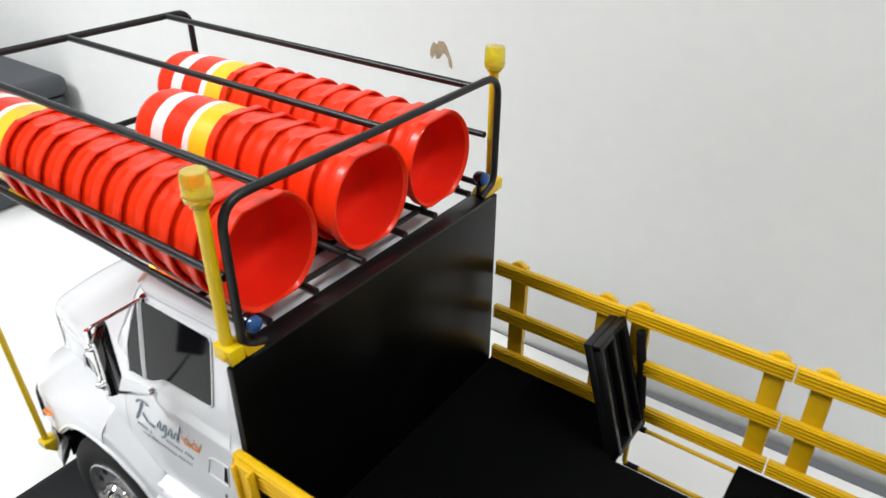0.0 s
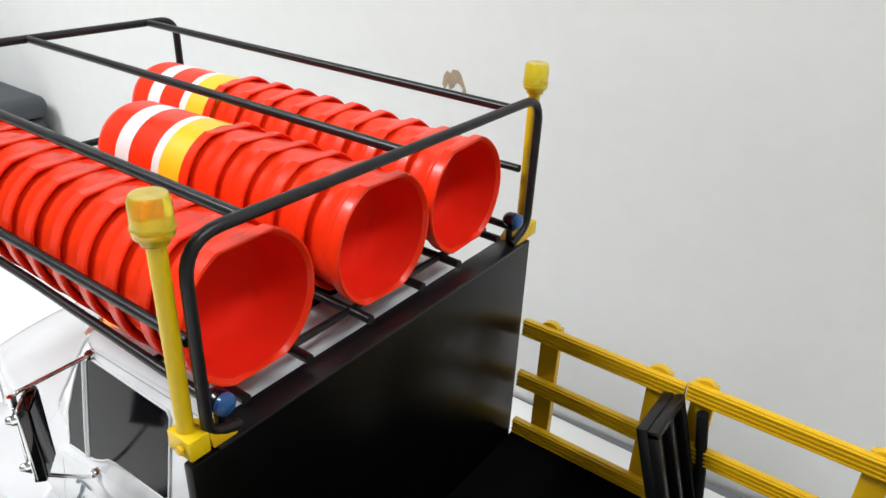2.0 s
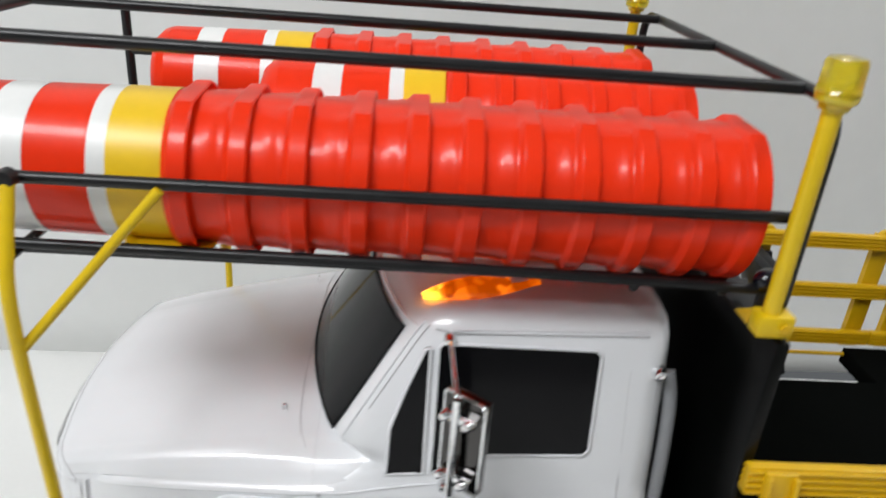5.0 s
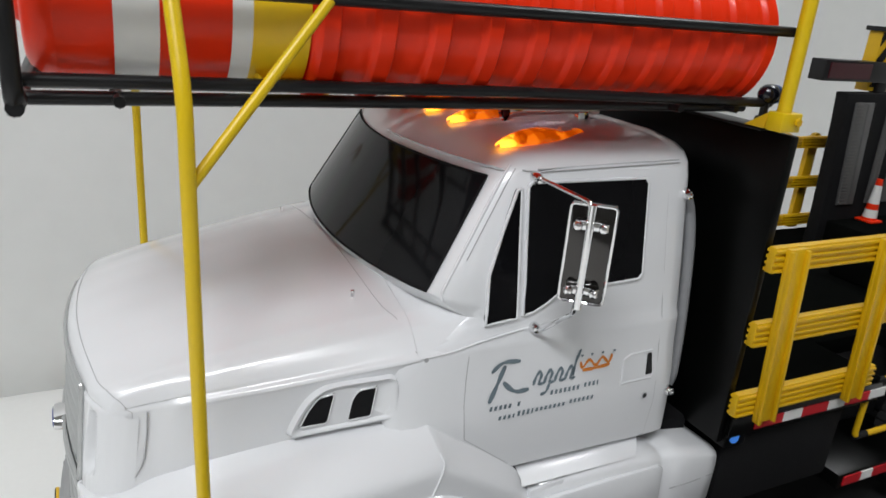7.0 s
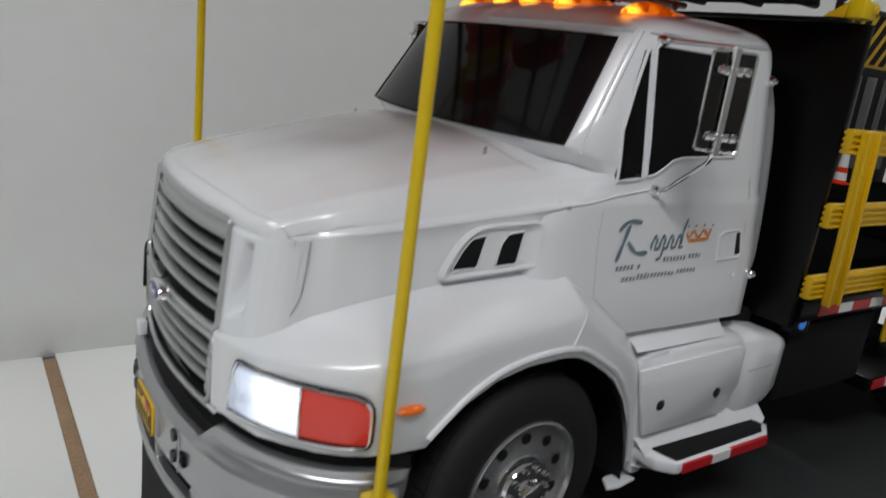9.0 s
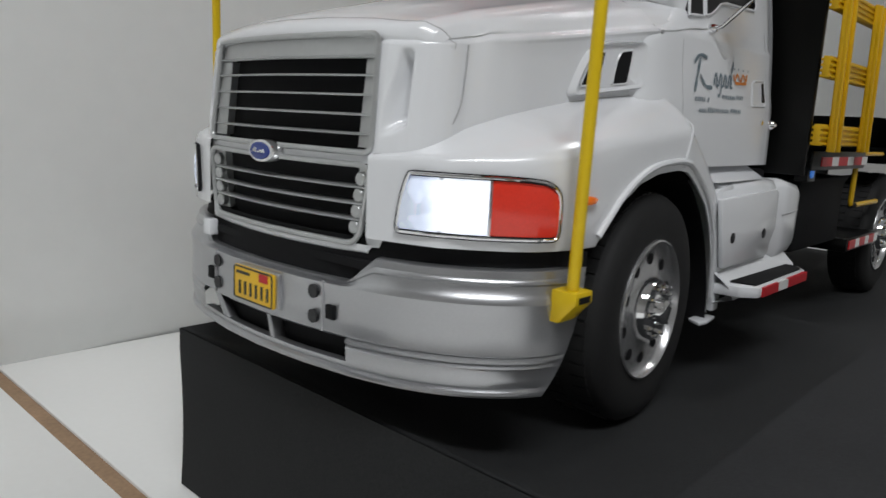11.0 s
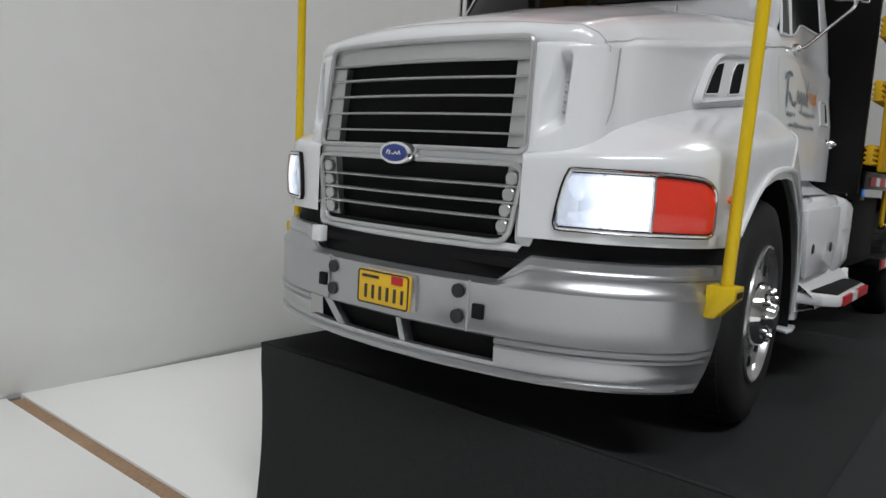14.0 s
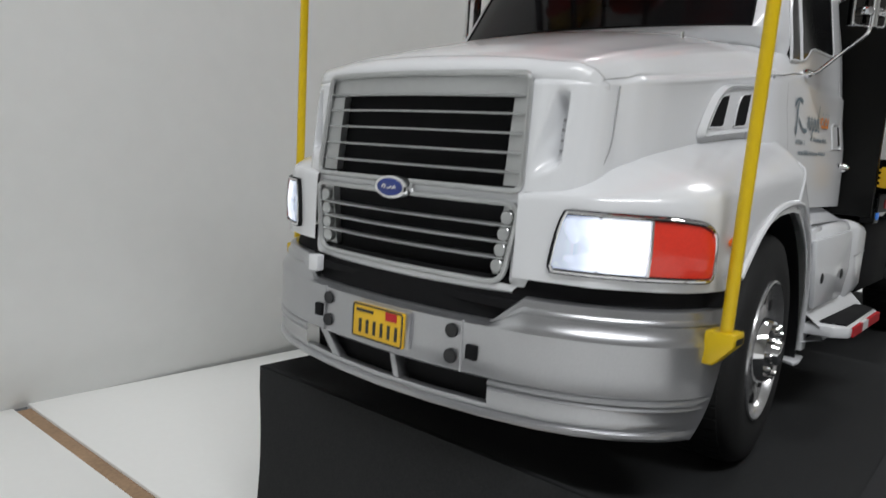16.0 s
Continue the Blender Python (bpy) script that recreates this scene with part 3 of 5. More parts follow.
def fender_row(ox, oy, zl, zs, ix, iy, iz):
    m = lambda t: (ox + (ix - ox) * t, oy + (iy - oy) * t)
    lip = m(0.13)
    rows = [(lip[0], lip[1], zl + 0.4), (*m(0.02), zl), (ox, oy, zl + 1.2), (ox, oy, zl + (zs - zl) * 0.35), (ox, oy, zl + (zs - zl) * 0.7)]
    rows += [(*m(0.006), zs - 3.4), (*m(0.028), zs - 1.5), (*m(0.09), zs), (*m(0.22), zs + (iz - zs) * 0.24), (*m(0.45), zs + (iz - zs) * 0.54), (*m(0.72), zs + (iz - zs) * 0.82), (ix, iy, iz), (ix + 1.0, iy + 3, iz - 3)]
    return rows


fender_rows = []
for a, b in zip(FENDER, FENDER[1:]):
    for k in range(3):
        fender_rows.append(fender_row(*[p + (q - p) * k / 3 for p, q in zip(a, b)]))
fender_rows.append(fender_row(*FENDER[-1]))
fender_geo = loft(fender_rows, False)
for g in (fender_geo, mirrored(fender_geo)):
    fender = part("fender", g, WHITE, truck, "white flared front fender", 0, 50)
both("arch_lip", tube(smooth_line([(x, y - 0.2, z + 3.2) for x, y, z, *_ in FENDER[1:15]], 56), 1.2, 8), WHITE, truck, "raised wheel arch lip")
both("fender_seam", tube(smooth_line([(15.5, -93.3, 92), (18, -93.5, 99), (20, -93.2, 105), (20.3, -91.5, 107.6), (18.5, -86, 111.5)], 16), 0.4, 6), WHITE, truck)
both("arch_rear_panel", prism([(67.5, 30), (66, 36), (64, 44), (62, 52), (60.5, 60), (60, 82), (75, 84), (77, 56), (73, 30)], -88.9, -84), WHITE, truck, "white panel behind the wheel arch", 0.8)
both("fender_foot", slab([(54, -89.4), (60, -90.4), (71, -89), (71, -82), (58, -83)], 26.0, 27.6), WHITE, truck, "", 0.6)
def arch_radius(w):
    return lerp([(-0.30, 63.5), (-0.18, 60.5), (0.16, 55.2), (0.44, 52.6), (0.7, 51.5), (1.2, 51), (3.4, 52)], w)[0]


both("arch_liner", loft([[(3 + r * arch_radius(w) * math.cos(w), y, 45 + r * arch_radius(w) * math.sin(w)) for w in np.linspace(-0.30, math.pi + 0.1, 26)] for r, y in ((1, -87.6), (1, -58), (0.4, -57))], False), MATT_BLACK, truck, "black wheel arch liner")
part("inner_block", box(-70, 70, -57, 57, 30, 118), MATT_BLACK, truck, "dark engine bay block", 2)


# headlamps follow the corner's curve
def corner_strip(points, z_low, z_high, out, n=14, bulge=0.8):
    pts = smooth_line([(x, y, 0) for x, y in points], n)
    rows = []
    for k, p in enumerate(pts):
        a, b = pts[max(k - 1, 0)], pts[min(k + 1, n - 1)]
        d = (b - a).normalized()
        nrm = Vector((d.y, -d.x, 0))
        if nrm.dot(Vector((-1, -0.8, 0))) < 0:
            nrm = -nrm
        lo, hi = z_low(k / (n - 1)), z_high(k / (n - 1))
        rows.append([tuple(p + nrm * (out + bulge * (1 - (2 * t - 1) ** 2)) + Vector((0, 0, lo + (hi - lo) * t))) for t in (0, 0.12, 0.3, 0.5, 0.7, 0.88, 1)])
    return loft(rows, False)


CORNER = [(-86.9, -55.9), (-82.8, -66.2), (-77.2, -75.5), (-74.1, -79.1)]
CORNER_OUT = [(-73.9, -79.3), (-68.5, -84.5), (-63, -88.6), (-57, -91.3)]
def round_off(t, r=3.2, span=0.13):
    return r * (1 - math.sqrt(max(0.0, 1 - (max(0.0, span - t) / span) ** 2)))


def inner_cut(t):
    return 15.0 * max(0.0, 1 - t / 0.13) ** 1.35


headlamp_lo, headlamp_hi = (lambda t: 72.8 + 0.2 * t + round_off(t, 1.4, 0.04)), (lambda t: 88.3 + 0.6 * t - inner_cut(t))
for flip in (False, True):
    g = (lambda q: mirrored(q)) if flip else (lambda q: q)
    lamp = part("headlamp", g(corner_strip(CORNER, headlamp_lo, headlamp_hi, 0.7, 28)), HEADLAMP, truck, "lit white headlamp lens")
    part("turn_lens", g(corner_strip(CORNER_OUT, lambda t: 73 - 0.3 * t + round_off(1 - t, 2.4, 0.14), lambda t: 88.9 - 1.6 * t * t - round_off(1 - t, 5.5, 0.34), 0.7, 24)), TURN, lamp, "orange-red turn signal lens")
    both_plan = smooth_line([(x, y, 0) for x, y in CORNER + CORNER_OUT[1:]], 64)
    low_edge = [(p.x - 1.0, p.y - 0.9, 72.3 + round_off(k / 63, 1.4, 0.02) + round_off(1 - k / 63, 2.4, 0.07)) for k, p in enumerate(both_plan)]
    high_edge = [(p.x - 1.0, p.y - 0.9, 89.3 - 1.6 * max(0.0, k / 63 - 0.5) ** 2 * 4 - inner_cut(k / 31.5) - round_off(1 - k / 63, 5.5, 0.17)) for k, p in enumerate(both_plan)]
    path = low_edge + list(reversed(high_edge))
    part("headlamp_gasket", g(tube([(x + 0.5, y + 0.45, z) for x, y, z in path], 0.85, 8, True)), MATT_BLACK, lamp, "dark gasket round the headlamp")
    part("headlamp_rim", g(tube(path, 0.5, 8, True)), CHROME, lamp, "chrome headlamp surround")
    part("lens_divider", g(tube([(-75.1, -80.5, 73), (-75.3, -80.9, 81), (-75.1, -80.5, 88.7)], 0.4, 6)), CHROME, lamp)
    part("side_marker", g(lathe([(-95.2, 0.3), (-95.0, 0.9), (-94.4, 1.3), (-93, 1.4)], "y", 24, (-46, 0, 83.2), lambda w: 1 / math.sqrt((math.sin(w) / 3.5) ** 2 + math.cos(w) ** 2))), AMBER, truck, "small orange side marker lamp")


# ---- grille ----
# corner panels beside the grille, each with a wedge-shaped intake pocket
def ease(a, b, x):
    t = min(1.0, max(0.0, (x - a) / (b - a)))
    return t * t * (3 - 2 * t)


for flip in (False, True):
    g = (lambda q: mirrored(q)) if flip else (lambda q: q)
    rows = []
    for i in range(55):
        u = 44 + 18.3 * i / 54
        d = lerp(CORNER_PLAN, u)[0]
        top = lerp([(44, 128.6), (55, 127.6), (59, 126.4), (62.3, 124)], u)[0]
        row = []
        for k in range(49):
            z = 93.2 + (top - 93.2) * k / 48
            low = 96.2 + 0.55 * (u - 46)
            edge = 46.0 + 4.2 * ease(99, 123, z)
            inside = ease(low, low + 6.0, z) * (1 - ease(118.6 + 0.3 * (u - 50), 124.2, z)) * ease(edge, edge + 1.6, u) * (1 - ease(53.4, 55.0, u))
            depth = inside * (0.5 + 6.5 * ease(46.3, 52.5, u))
            row.append((face_x(44, z) + d + depth - 0.25 + 1.6 * ease(125.2, 127.4, z), -u, z))
        rows.append(row)
    panel = part("intake_panel", g(loft(rows, False)), WHITE, truck, "white corner panel with an air intake pocket", 0, 60)
    holes = []
    for r in range(9):
        for q in range(2):
            z = 103.2 + 1.5 * r
            x = face_x(44, z) + lerp(CORNER_PLAN, 51.2 + 1.1 * q)[0] + 0.5 + 6.5 * ease(46.3, 52.5, 51.2 + 1.1 * q) - 0.45
            holes.append(lathe([(x, 0.1), (x, 0.5), (x + 1.4, 0.5)], "x", 6, (0, -51.2 - 1.1 * q + 0.4 * (r % 2), z)))
    part("intake_mesh", g(join(*holes)), SEAM, panel, "fine intake mesh")
    part("panel_gap", g(tube(smooth_line([(-67.6, -62.7, 126), (-68.2, -62.6, 118), (-70.2, -62.5, 107), (-75.5, -60.6, 99.5), (-84.2, -53, 95), (-88.0, -46, 93.4)], 26), 0.26, 6)), SEAM, panel)


def bar(y0, y1, z, r, out=0.0, n=15, dz=0.0):
    pts = []
    for k in range(n):
        y = y0 + (y1 - y0) * k / (n - 1)
        pts.append((face_x(y, z) - out, y, z + dz * (k / (n - 1))))
    return tube(pts, r, 8)


grille = part("radiator", loft([[(face_x(y, z) + 5.0, y, z) for y in np.linspace(-41, 41, 15)] for z in (60, 75, 92, 110, 122)], False), MATT_BLACK, truck, "black radiator core behind the grille")
for y0, y1, z0, z1, tag in ((-45, 45, 93.6, 128, "upper"), (-45.5, 45.5, 66, 90, "lower")):
    loop = rounded_path([(0, y0, z0), (0, y0 + 1.5, z1), (0, y1 - 1.5, z1), (0, y1, z0)] if tag == "upper" else
                        [(0, y0 + 4.5, z0), (0, y0, z1), (0, y1, z1), (0, y1 - 4.5, z0)], 5 if tag == "lower" else 3, 4, True)
    fine = []
    for i, p in enumerate(loop):
        q = loop[(i + 1) % len(loop)]
        for k in range(6):
            v = p + (q - p) * k / 6
            fine.append((face_x(v.y, v.z) - 0.6, v.y, v.z))
    part("grille_frame", tube(fine, 0.95, 8, True), GRILLE, grille, "satin silver grille frame")
def slat(half, z):
    ys = np.linspace(-half, half, 21)
    return loft([[(face_x(y, z) - 0.2 + dx, y, z + dz) for y in ys] for dx, dz in ((0.0, -0.34), (-0.3, 0.0), (0.0, 0.34), (3.8, 0.5), (3.8, -0.1), (0.0, -0.34))], False)


for z in (121.6, 116.1, 110.4, 104.6, 98.9):
    part("grille_bar", slat(44, z), GRILLE, grille, "thin silver grille slat", 0, 50)
for z in (83.2, 78.2, 73.3):
    part("grille_bar", slat(44 - (86 - z) * 0.16, z), GRILLE, grille, "thin silver grille slat", 0, 50)
for s in (-1, 1):
    for z in (85.7, 80.7, 75.8, 70.9):
        y = s * (41.0 - (86 - z) * 0.16)
        x = face_x(y, z)
        part("bar_end", lathe([(x - 0.3, 0.2), (x - 0.25, 1.9), (x + 0.1, 2.2), (x + 3, 2.3)], "x", 18, (0, y, z)), GRILLE, grille, "round silver slat end")
part("chin_tab", box(-93.5, -90, 38, 43, 57.5, 63.5), WHITE, grille, "small white tab", 0.5)
part("top_panel", loft([[(face_x(y, z) + 0.6, y, z) for y in np.linspace(-43.5, 43.5, 15)] for z in (121.0, 127.4)], False), GRILLE, grille, "pale panel above the bars")
for s in (-1, 1):
    part("grille_cheek", loft([[(face_x(y, z) + d, y, z) for z in (95, 105, 121)] for y, d in ((s * 43.6, 0.4), (s * 37.5, 2.2), (s * 37.4, 5.2))], False), GRILLE, grille, "silver side cheek")
    part("grille_cheek", loft([[(face_x(y, z) + d, y + s * (z - 88) * 0.14, z) for z in (68, 78, 89)] for y, d in ((s * 43.8, 0.4), (s * 38.5, 2.2), (s * 38.4, 5.2))], False), GRILLE, grille, "silver side cheek")
# white nose panel between and round the grilles
part("nose_band", loft([[(face_x(y, z) + 0.2, y, z) for y in np.linspace(-46, 46, 19)] for z in (90.4, 92, 93.2)], False), WHITE, grille, "white band between the grilles")
part("chin", loft([[(face_x(y, 66) + d, y * q, z) for y in np.linspace(-46, 46, 19)] for z, d, q in ((66, 0, 1), (64.3, -0.6, 0.97), (63, 0.3, 0.95), (62.6, 5, 0.95))], False), WHITE, grille, "white chin below the grille", 0, 60)
for s in (-1, 1):
    part("nose_side", loft([[(face_x(46, z) + d, s * y, z) for z in (65.6, 68, 75, 92, 94)] for y, d in ((42.5, 0.3), (46, 0.0), (50, 3.5))], False), WHITE, grille, "", 0, 60)
badge = part("badge", lathe([(-96.6, 3.2), (-96.4, 3.6), (-95.4, 3.8), (-92, 3.8)], "x", 32, (0, 0, 91.4), lambda w: 1 / math.sqrt((math.cos(w) / 1.95) ** 2 + math.sin(w) ** 2)), CHROME, truck, "oval badge with a silver rim")
part("badge_face", lathe([(-97.0, 2.5), (-96.9, 2.8), (-96, 2.9)], "x", 32, (0, 0, 91.4), lambda w: 1 / math.sqrt((math.cos(w) / 1.98) ** 2 + math.sin(w) ** 2)), BADGE_BLUE, badge, "deep blue oval face")
part("badge_mark", join(tube([(-97.1, 3.2, 91.1), (-97.1, 2.6, 92.2), (-97.1, 1.7, 92.0), (-97.1, 2.0, 90.8)], 0.22, 6), tube([(-97.1, 0.9, 91.2), (-97.1, 0.1, 90.9), (-97.1, -0.8, 91.6), (-97.1, -1.7, 90.9), (-97.1, -2.4, 92.0), (-97.1, -3.0, 90.9)], 0.2, 6)), BAND_WHITE, badge, "plain pale squiggle")

# ---- bumper ----
BUMPER_PLAN = [(-44, -93.6), (-49.5, -94.0), (-56, -92.8), (-64, -89.3), (-71, -84.3), (-78, -76.8), (-84, -67.5), (-88.6, -57.5), (-91.4, -48), (-92.8, -42), (-94.4, -32), (-96, -20), (-97, 0)]
plan = smooth_line([(x, y, 0) for x, y in BUMPER_PLAN], 49)
plan += [Vector((p.x, -p.y, 0)) for p in reversed(plan[:-1])]


def plan_at(k):
    i = min(max(int(k), 0), len(plan) - 2)
    return plan[i].lerp(plan[i + 1], min(max(k - i, 0.0), 1.0))


def bumper_row(rows):
    """Rings along the bumper's plan; the ends are cut back towards the ground."""
    out, last = [], len(plan) - 1
    for k in range(last + 1):
        ring = []
        for z, o in rows:
            e = min(k, last - k)
            q = e + 9.5 * max(0.0, 1 - (z - 26) / 34) ** 1.3 * max(0.0, 1 - e / 32)
            q = q if k <= last / 2 else last - q
            p = plan_at(q)
            d = (plan_at(min(q + 0.6, last)) - plan_at(max(q - 0.6, 0))).normalized()
            nrm = Vector((-d.y, d.x, 0))
            if nrm.dot(Vector((-0.3, math.copysign(1, p.y), 0)) if abs(p.y) > 80 else Vector((-1, 0, 0))) < 0:
                nrm = -nrm
            ring.append(tuple(p + nrm * o * min(1.0, e / 6) + Vector((0, 0, z))))
        out.append(ring)
    return out


MID_ROWS = [(53.5, 1.1), (52.4, 1.0), (50, 0.7), (44, 0.7), (38.9, 0.7), (38.3, 0.9), (37.6, 0.1)]
def sloped(rows):
    """The upper bumper steps down to a low lip across the middle."""
    grid = bumper_row(rows)
    for p, r in zip(plan, grid):
        f = 0.12 + 0.88 * min(1.0, max(0.0, (abs(p.y) - 40.5) / 9.5))
        for k, (x, y, z) in enumerate(r):
            r[k] = (x, y, 53.5 + (z - 53.5) * f)
    return loft(grid, False)


TOP_ROWS = [(63.2, -5), (63.2, -2.6), (62.7, -2.0), (60.6, -1.7), (60.0, -1.0), (59.2, -0.8), (58.6, -1.2), (57.4, -1.0), (55.6, 0.2), (54.4, 0.9), (53.5, 1.1)]
LOW_ROWS = [(37.6, 0.1), (37.0, 0.9), (36.2, 1.0), (35.4, 0.0), (34.6, 0.9), (33.8, 0.4), (31, 0.4), (28.8, 0.0), (28.1, -0.5), (27.4, 0.6), (26.5, 0.8), (25.6, 0.2), (25.4, -3)]


def pick(rows, test):
    grid = bumper_row(rows)
    runs, run = [], []
    for p, r in zip(plan, grid):
        if test(p.y):
            run.append(r)
        elif run:
            runs.append(run)
            run = []
    if run:
        runs.append(run)
    return join(*[loft(q, False) for q in runs if len(q) > 1])


bumper = part("bumper", pick(MID_ROWS, lambda y: True), SILVER, truck, "silver painted front bumper", 0, 40)
part("bumper_top", sloped(TOP_ROWS), SILVER, bumper, "ribbed silver upper bumper", 0, 40)
for s in (-1, 1):
    part("valance", pick(LOW_ROWS, lambda y: s * y > 40.5), SILVER, bumper, "silver lower valance", 0, 40)
part("valance_lip", pick([(30, -3), (30, 0.0), (28.8, 0.0), (28.1, -0.5), (27.4, 0.6), (26.5, 0.8), (25.6, 0.2), (25.4, -3)], lambda y: abs(y) <= 42.5), SILVER, bumper, "", 0, 40)
part("valance_slot", pick([(38, -1.2), (37.2, -4.5), (29, -5), (29.5, -1)], lambda y: abs(y) <= 42.5), MATT_BLACK, bumper, "dark air slot", 0, 40)
for top_y, low_y, w in ((-5.0, -7.8, 1.3), (32.5, 22.0, 2.2)):
    part("slot_strut", loft([[(-96.4 + 0.0022 * y * y, y - w, z), (-96.4 + 0.0022 * y * y, y + w, z), (-91.5, y + w, z), (-91.5, y - w, z)] for y, z in ((low_y, 28.6), (top_y, 38.2))], True, True), SILVER, bumper, "slanted silver strut", 0.4)
part("bumper_gap", pick([(68, -6), (62, -5), (54, -4.5)], lambda y: True), MATT_BLACK, bumper, "black gap between bumper and body", 0, 50)
part("gap_cover", slab([(-40, -89), (-58, -88), (-70, -79), (-82, -62), (-90, -44), (-92, 0), (-90, 44), (-82, 62), (-70, 79), (-58, 88), (-40, 89)], 59, 61.5), MATT_BLACK, bumper)
for y in (-29.3, 27.0):
    for z in (50.2, 42.2):
        x = -97 + 0.0024 * y * y - 1.5
        part("bolt_hole", lathe([(x, 1.7), (x - 0.15, 2.2), (x + 1, 2.2)], "x", 18, (0, y, z)), DARK_GREY, bumper, "dark round bolt hole")
for y in (-36.4, 33.2):
    x = -97 + 0.0024 * y * y - 1.7
    part("tow_hole", box(x, x + 2, y - 2, y + 2, 42.4, 47), MATT_BLACK, bumper, "square tow hole", 0.4)
    part("panel_line", box(x - 0.1, x + 1, y + (3.6 if y < 0 else -3.6) - 0.2, y + (3.6 if y < 0 else -3.6) + 0.2, 38, 54), SEAM, bumper)
plate = part("number_plate", box(-99.6, -98.2, -12.2, 11.0, 40.6, 52.2), PLATE_YELLOW, truck, "yellow number plate with dark bars", 0.4)
part("plate_backing", box(-98.3, -96.4, -14, 9.6, 40.8, 52.6), SILVER, plate, "", 0.3)
part("plate_rim", tube(rounded_path([(-99.6, -11.9, 40.9), (-99.6, 10.7, 40.9), (-99.6, 10.7, 51.9), (-99.6, -11.9, 51.9)], 1, 3, True), 0.3, 6, True), INK, plate)
for k in range(6):
    part("plate_bar", box(-99.85, -99.5, -10.0 + 3.3 * k, -8.9 + 3.3 * k, 42.6, 47.2), INK, plate, "plain dark bar")
part("plate_bar", box(-99.85, -99.5, 1.2, 9.0, 49.6, 50.5), INK, plate)
part("plate_sticker", box(-99.85, -99.5, -9.6, -4.6, 48.7, 51.4), RED, plate, "red sticker")


# ---- wheels ----
def wheel(x, y, side, steer=0.0):
    """side -1: the near side of the truck."""
    z = 41.0
    s = -side
    t = lambda q: turned(moved(q, -x, -y - s * 12), steer, x, y + s * 12)
    prof = [(y + s * 24, 27), (y + s * 24.5, 34), (y + s * 23, 39.5), (y + s * 20.5, 41.2), (y + s * 12, 41.5), (y + s * 3.5, 41.2), (y + s * 1.2, 39.6), (y - s * 0.3, 35), (y - s * 0.2, 30), (y + s * 0.6, 25.4)]
    tyre = part("wheel", t(lathe(prof, "y", 64, (x, 0, z), None, False)), RUBBER, truck, "black rubber tyre", 0, 40)
    lugs = []
    for k in range(52):
        w = 2 * math.pi * k / 52
        for off, sh in ((5, 0), (15.5, 0.06)):
            c, q = math.cos(w + sh), math.sin(w + sh)
            a, b = 0.046, 41.9
            pts = []
            for yy in (y + s * off, y + s * (off + 6)):
                for ww in (w + sh - a, w + sh + a):
                    for rr in (40.6, b):
                        pts.append((x + rr * math.sin(ww), yy, z + rr * math.cos(ww)))
            lugs.append((pts, [(0, 1, 3, 2), (4, 6, 7, 5), (0, 4, 5, 1), (2, 3, 7, 6), (0, 2, 6, 4), (1, 5, 7, 3)]))
    part("tread", t(join(*lugs)), RUBBER, tyre)
    rim = part("rim", t(lathe([(y + s * 2, 25.8), (y - s * 0.2, 25.4), (y - s * 0.5, 24.8), (y + s * 0.2, 24.2), (y + s * 2.6, 23.6), (y + s * 2.9, 22), (y + s * 2.3, 15), (y + s * 1.6, 12.4), (y + s * 1.5, 0.2)], "y", 48, (x, 0, z), None, False)), RIM, tyre, "bright silver wheel rim", 0, 40)
    for k in range(10):
        w = 2 * math.pi * (k + 0.5) / 10
        part("hand_hole", t(lathe([(y + s * 2.2, 0.1), (y + s * 2.2, 2.1), (y + s * 4.0, 2.1)], "y", 12, (x + 18.3 * math.cos(w), 0, z + 18.3 * math.sin(w)))), MATT_BLACK, tyre)
    part("hub", t(lathe([(y - s * 5.6, 0.2), (y - s * 5.6, 3.4), (y - s * 5.0, 4.4), (y - s * 2.6, 5.0), (y - s * 2.2, 7), (y - s * 1.8, 10.8), (y + s * 0.4, 11.8), (y + s * 2, 12)], "y", 28, (x, 0, z))), CHROME, tyre, "chrome hub", 0, 40)
    for k in range(10):
        w = 2 * math.pi * k / 10
        part("wheel_nut", t(lathe([(y - s * 4.0, 0.2), (y - s * 3.8, 0.8), (y - s * 3.0, 1.05), (y - s * 1.2, 1.15)], "y", 8, (x + 8.8 * math.cos(w), 0, z + 8.8 * math.sin(w)))), CHROME, tyre)


wheel(6.3, -91, -1, 4.5)
wheel(6.3, 91, 1, 4.5)
wheel(345, -91, -1)
wheel(345, 91, 1)
both("chassis_rail", box(60, 530, -26, -20, 48, 72), MATT_BLACK, truck, "", 1)
part("axle", tube([(6.3, -75, 41), (6.3, 75, 41)], 5, 12), MATT_BLACK, truck)
part("axle", tube([(345, -75, 41), (345, 75, 41)], 7, 12), MATT_BLACK, truck)
part("underbody", box(70, 150, -75, 75, 50, 88), MATT_BLACK, truck, "dark chassis parts below the cab", 2)

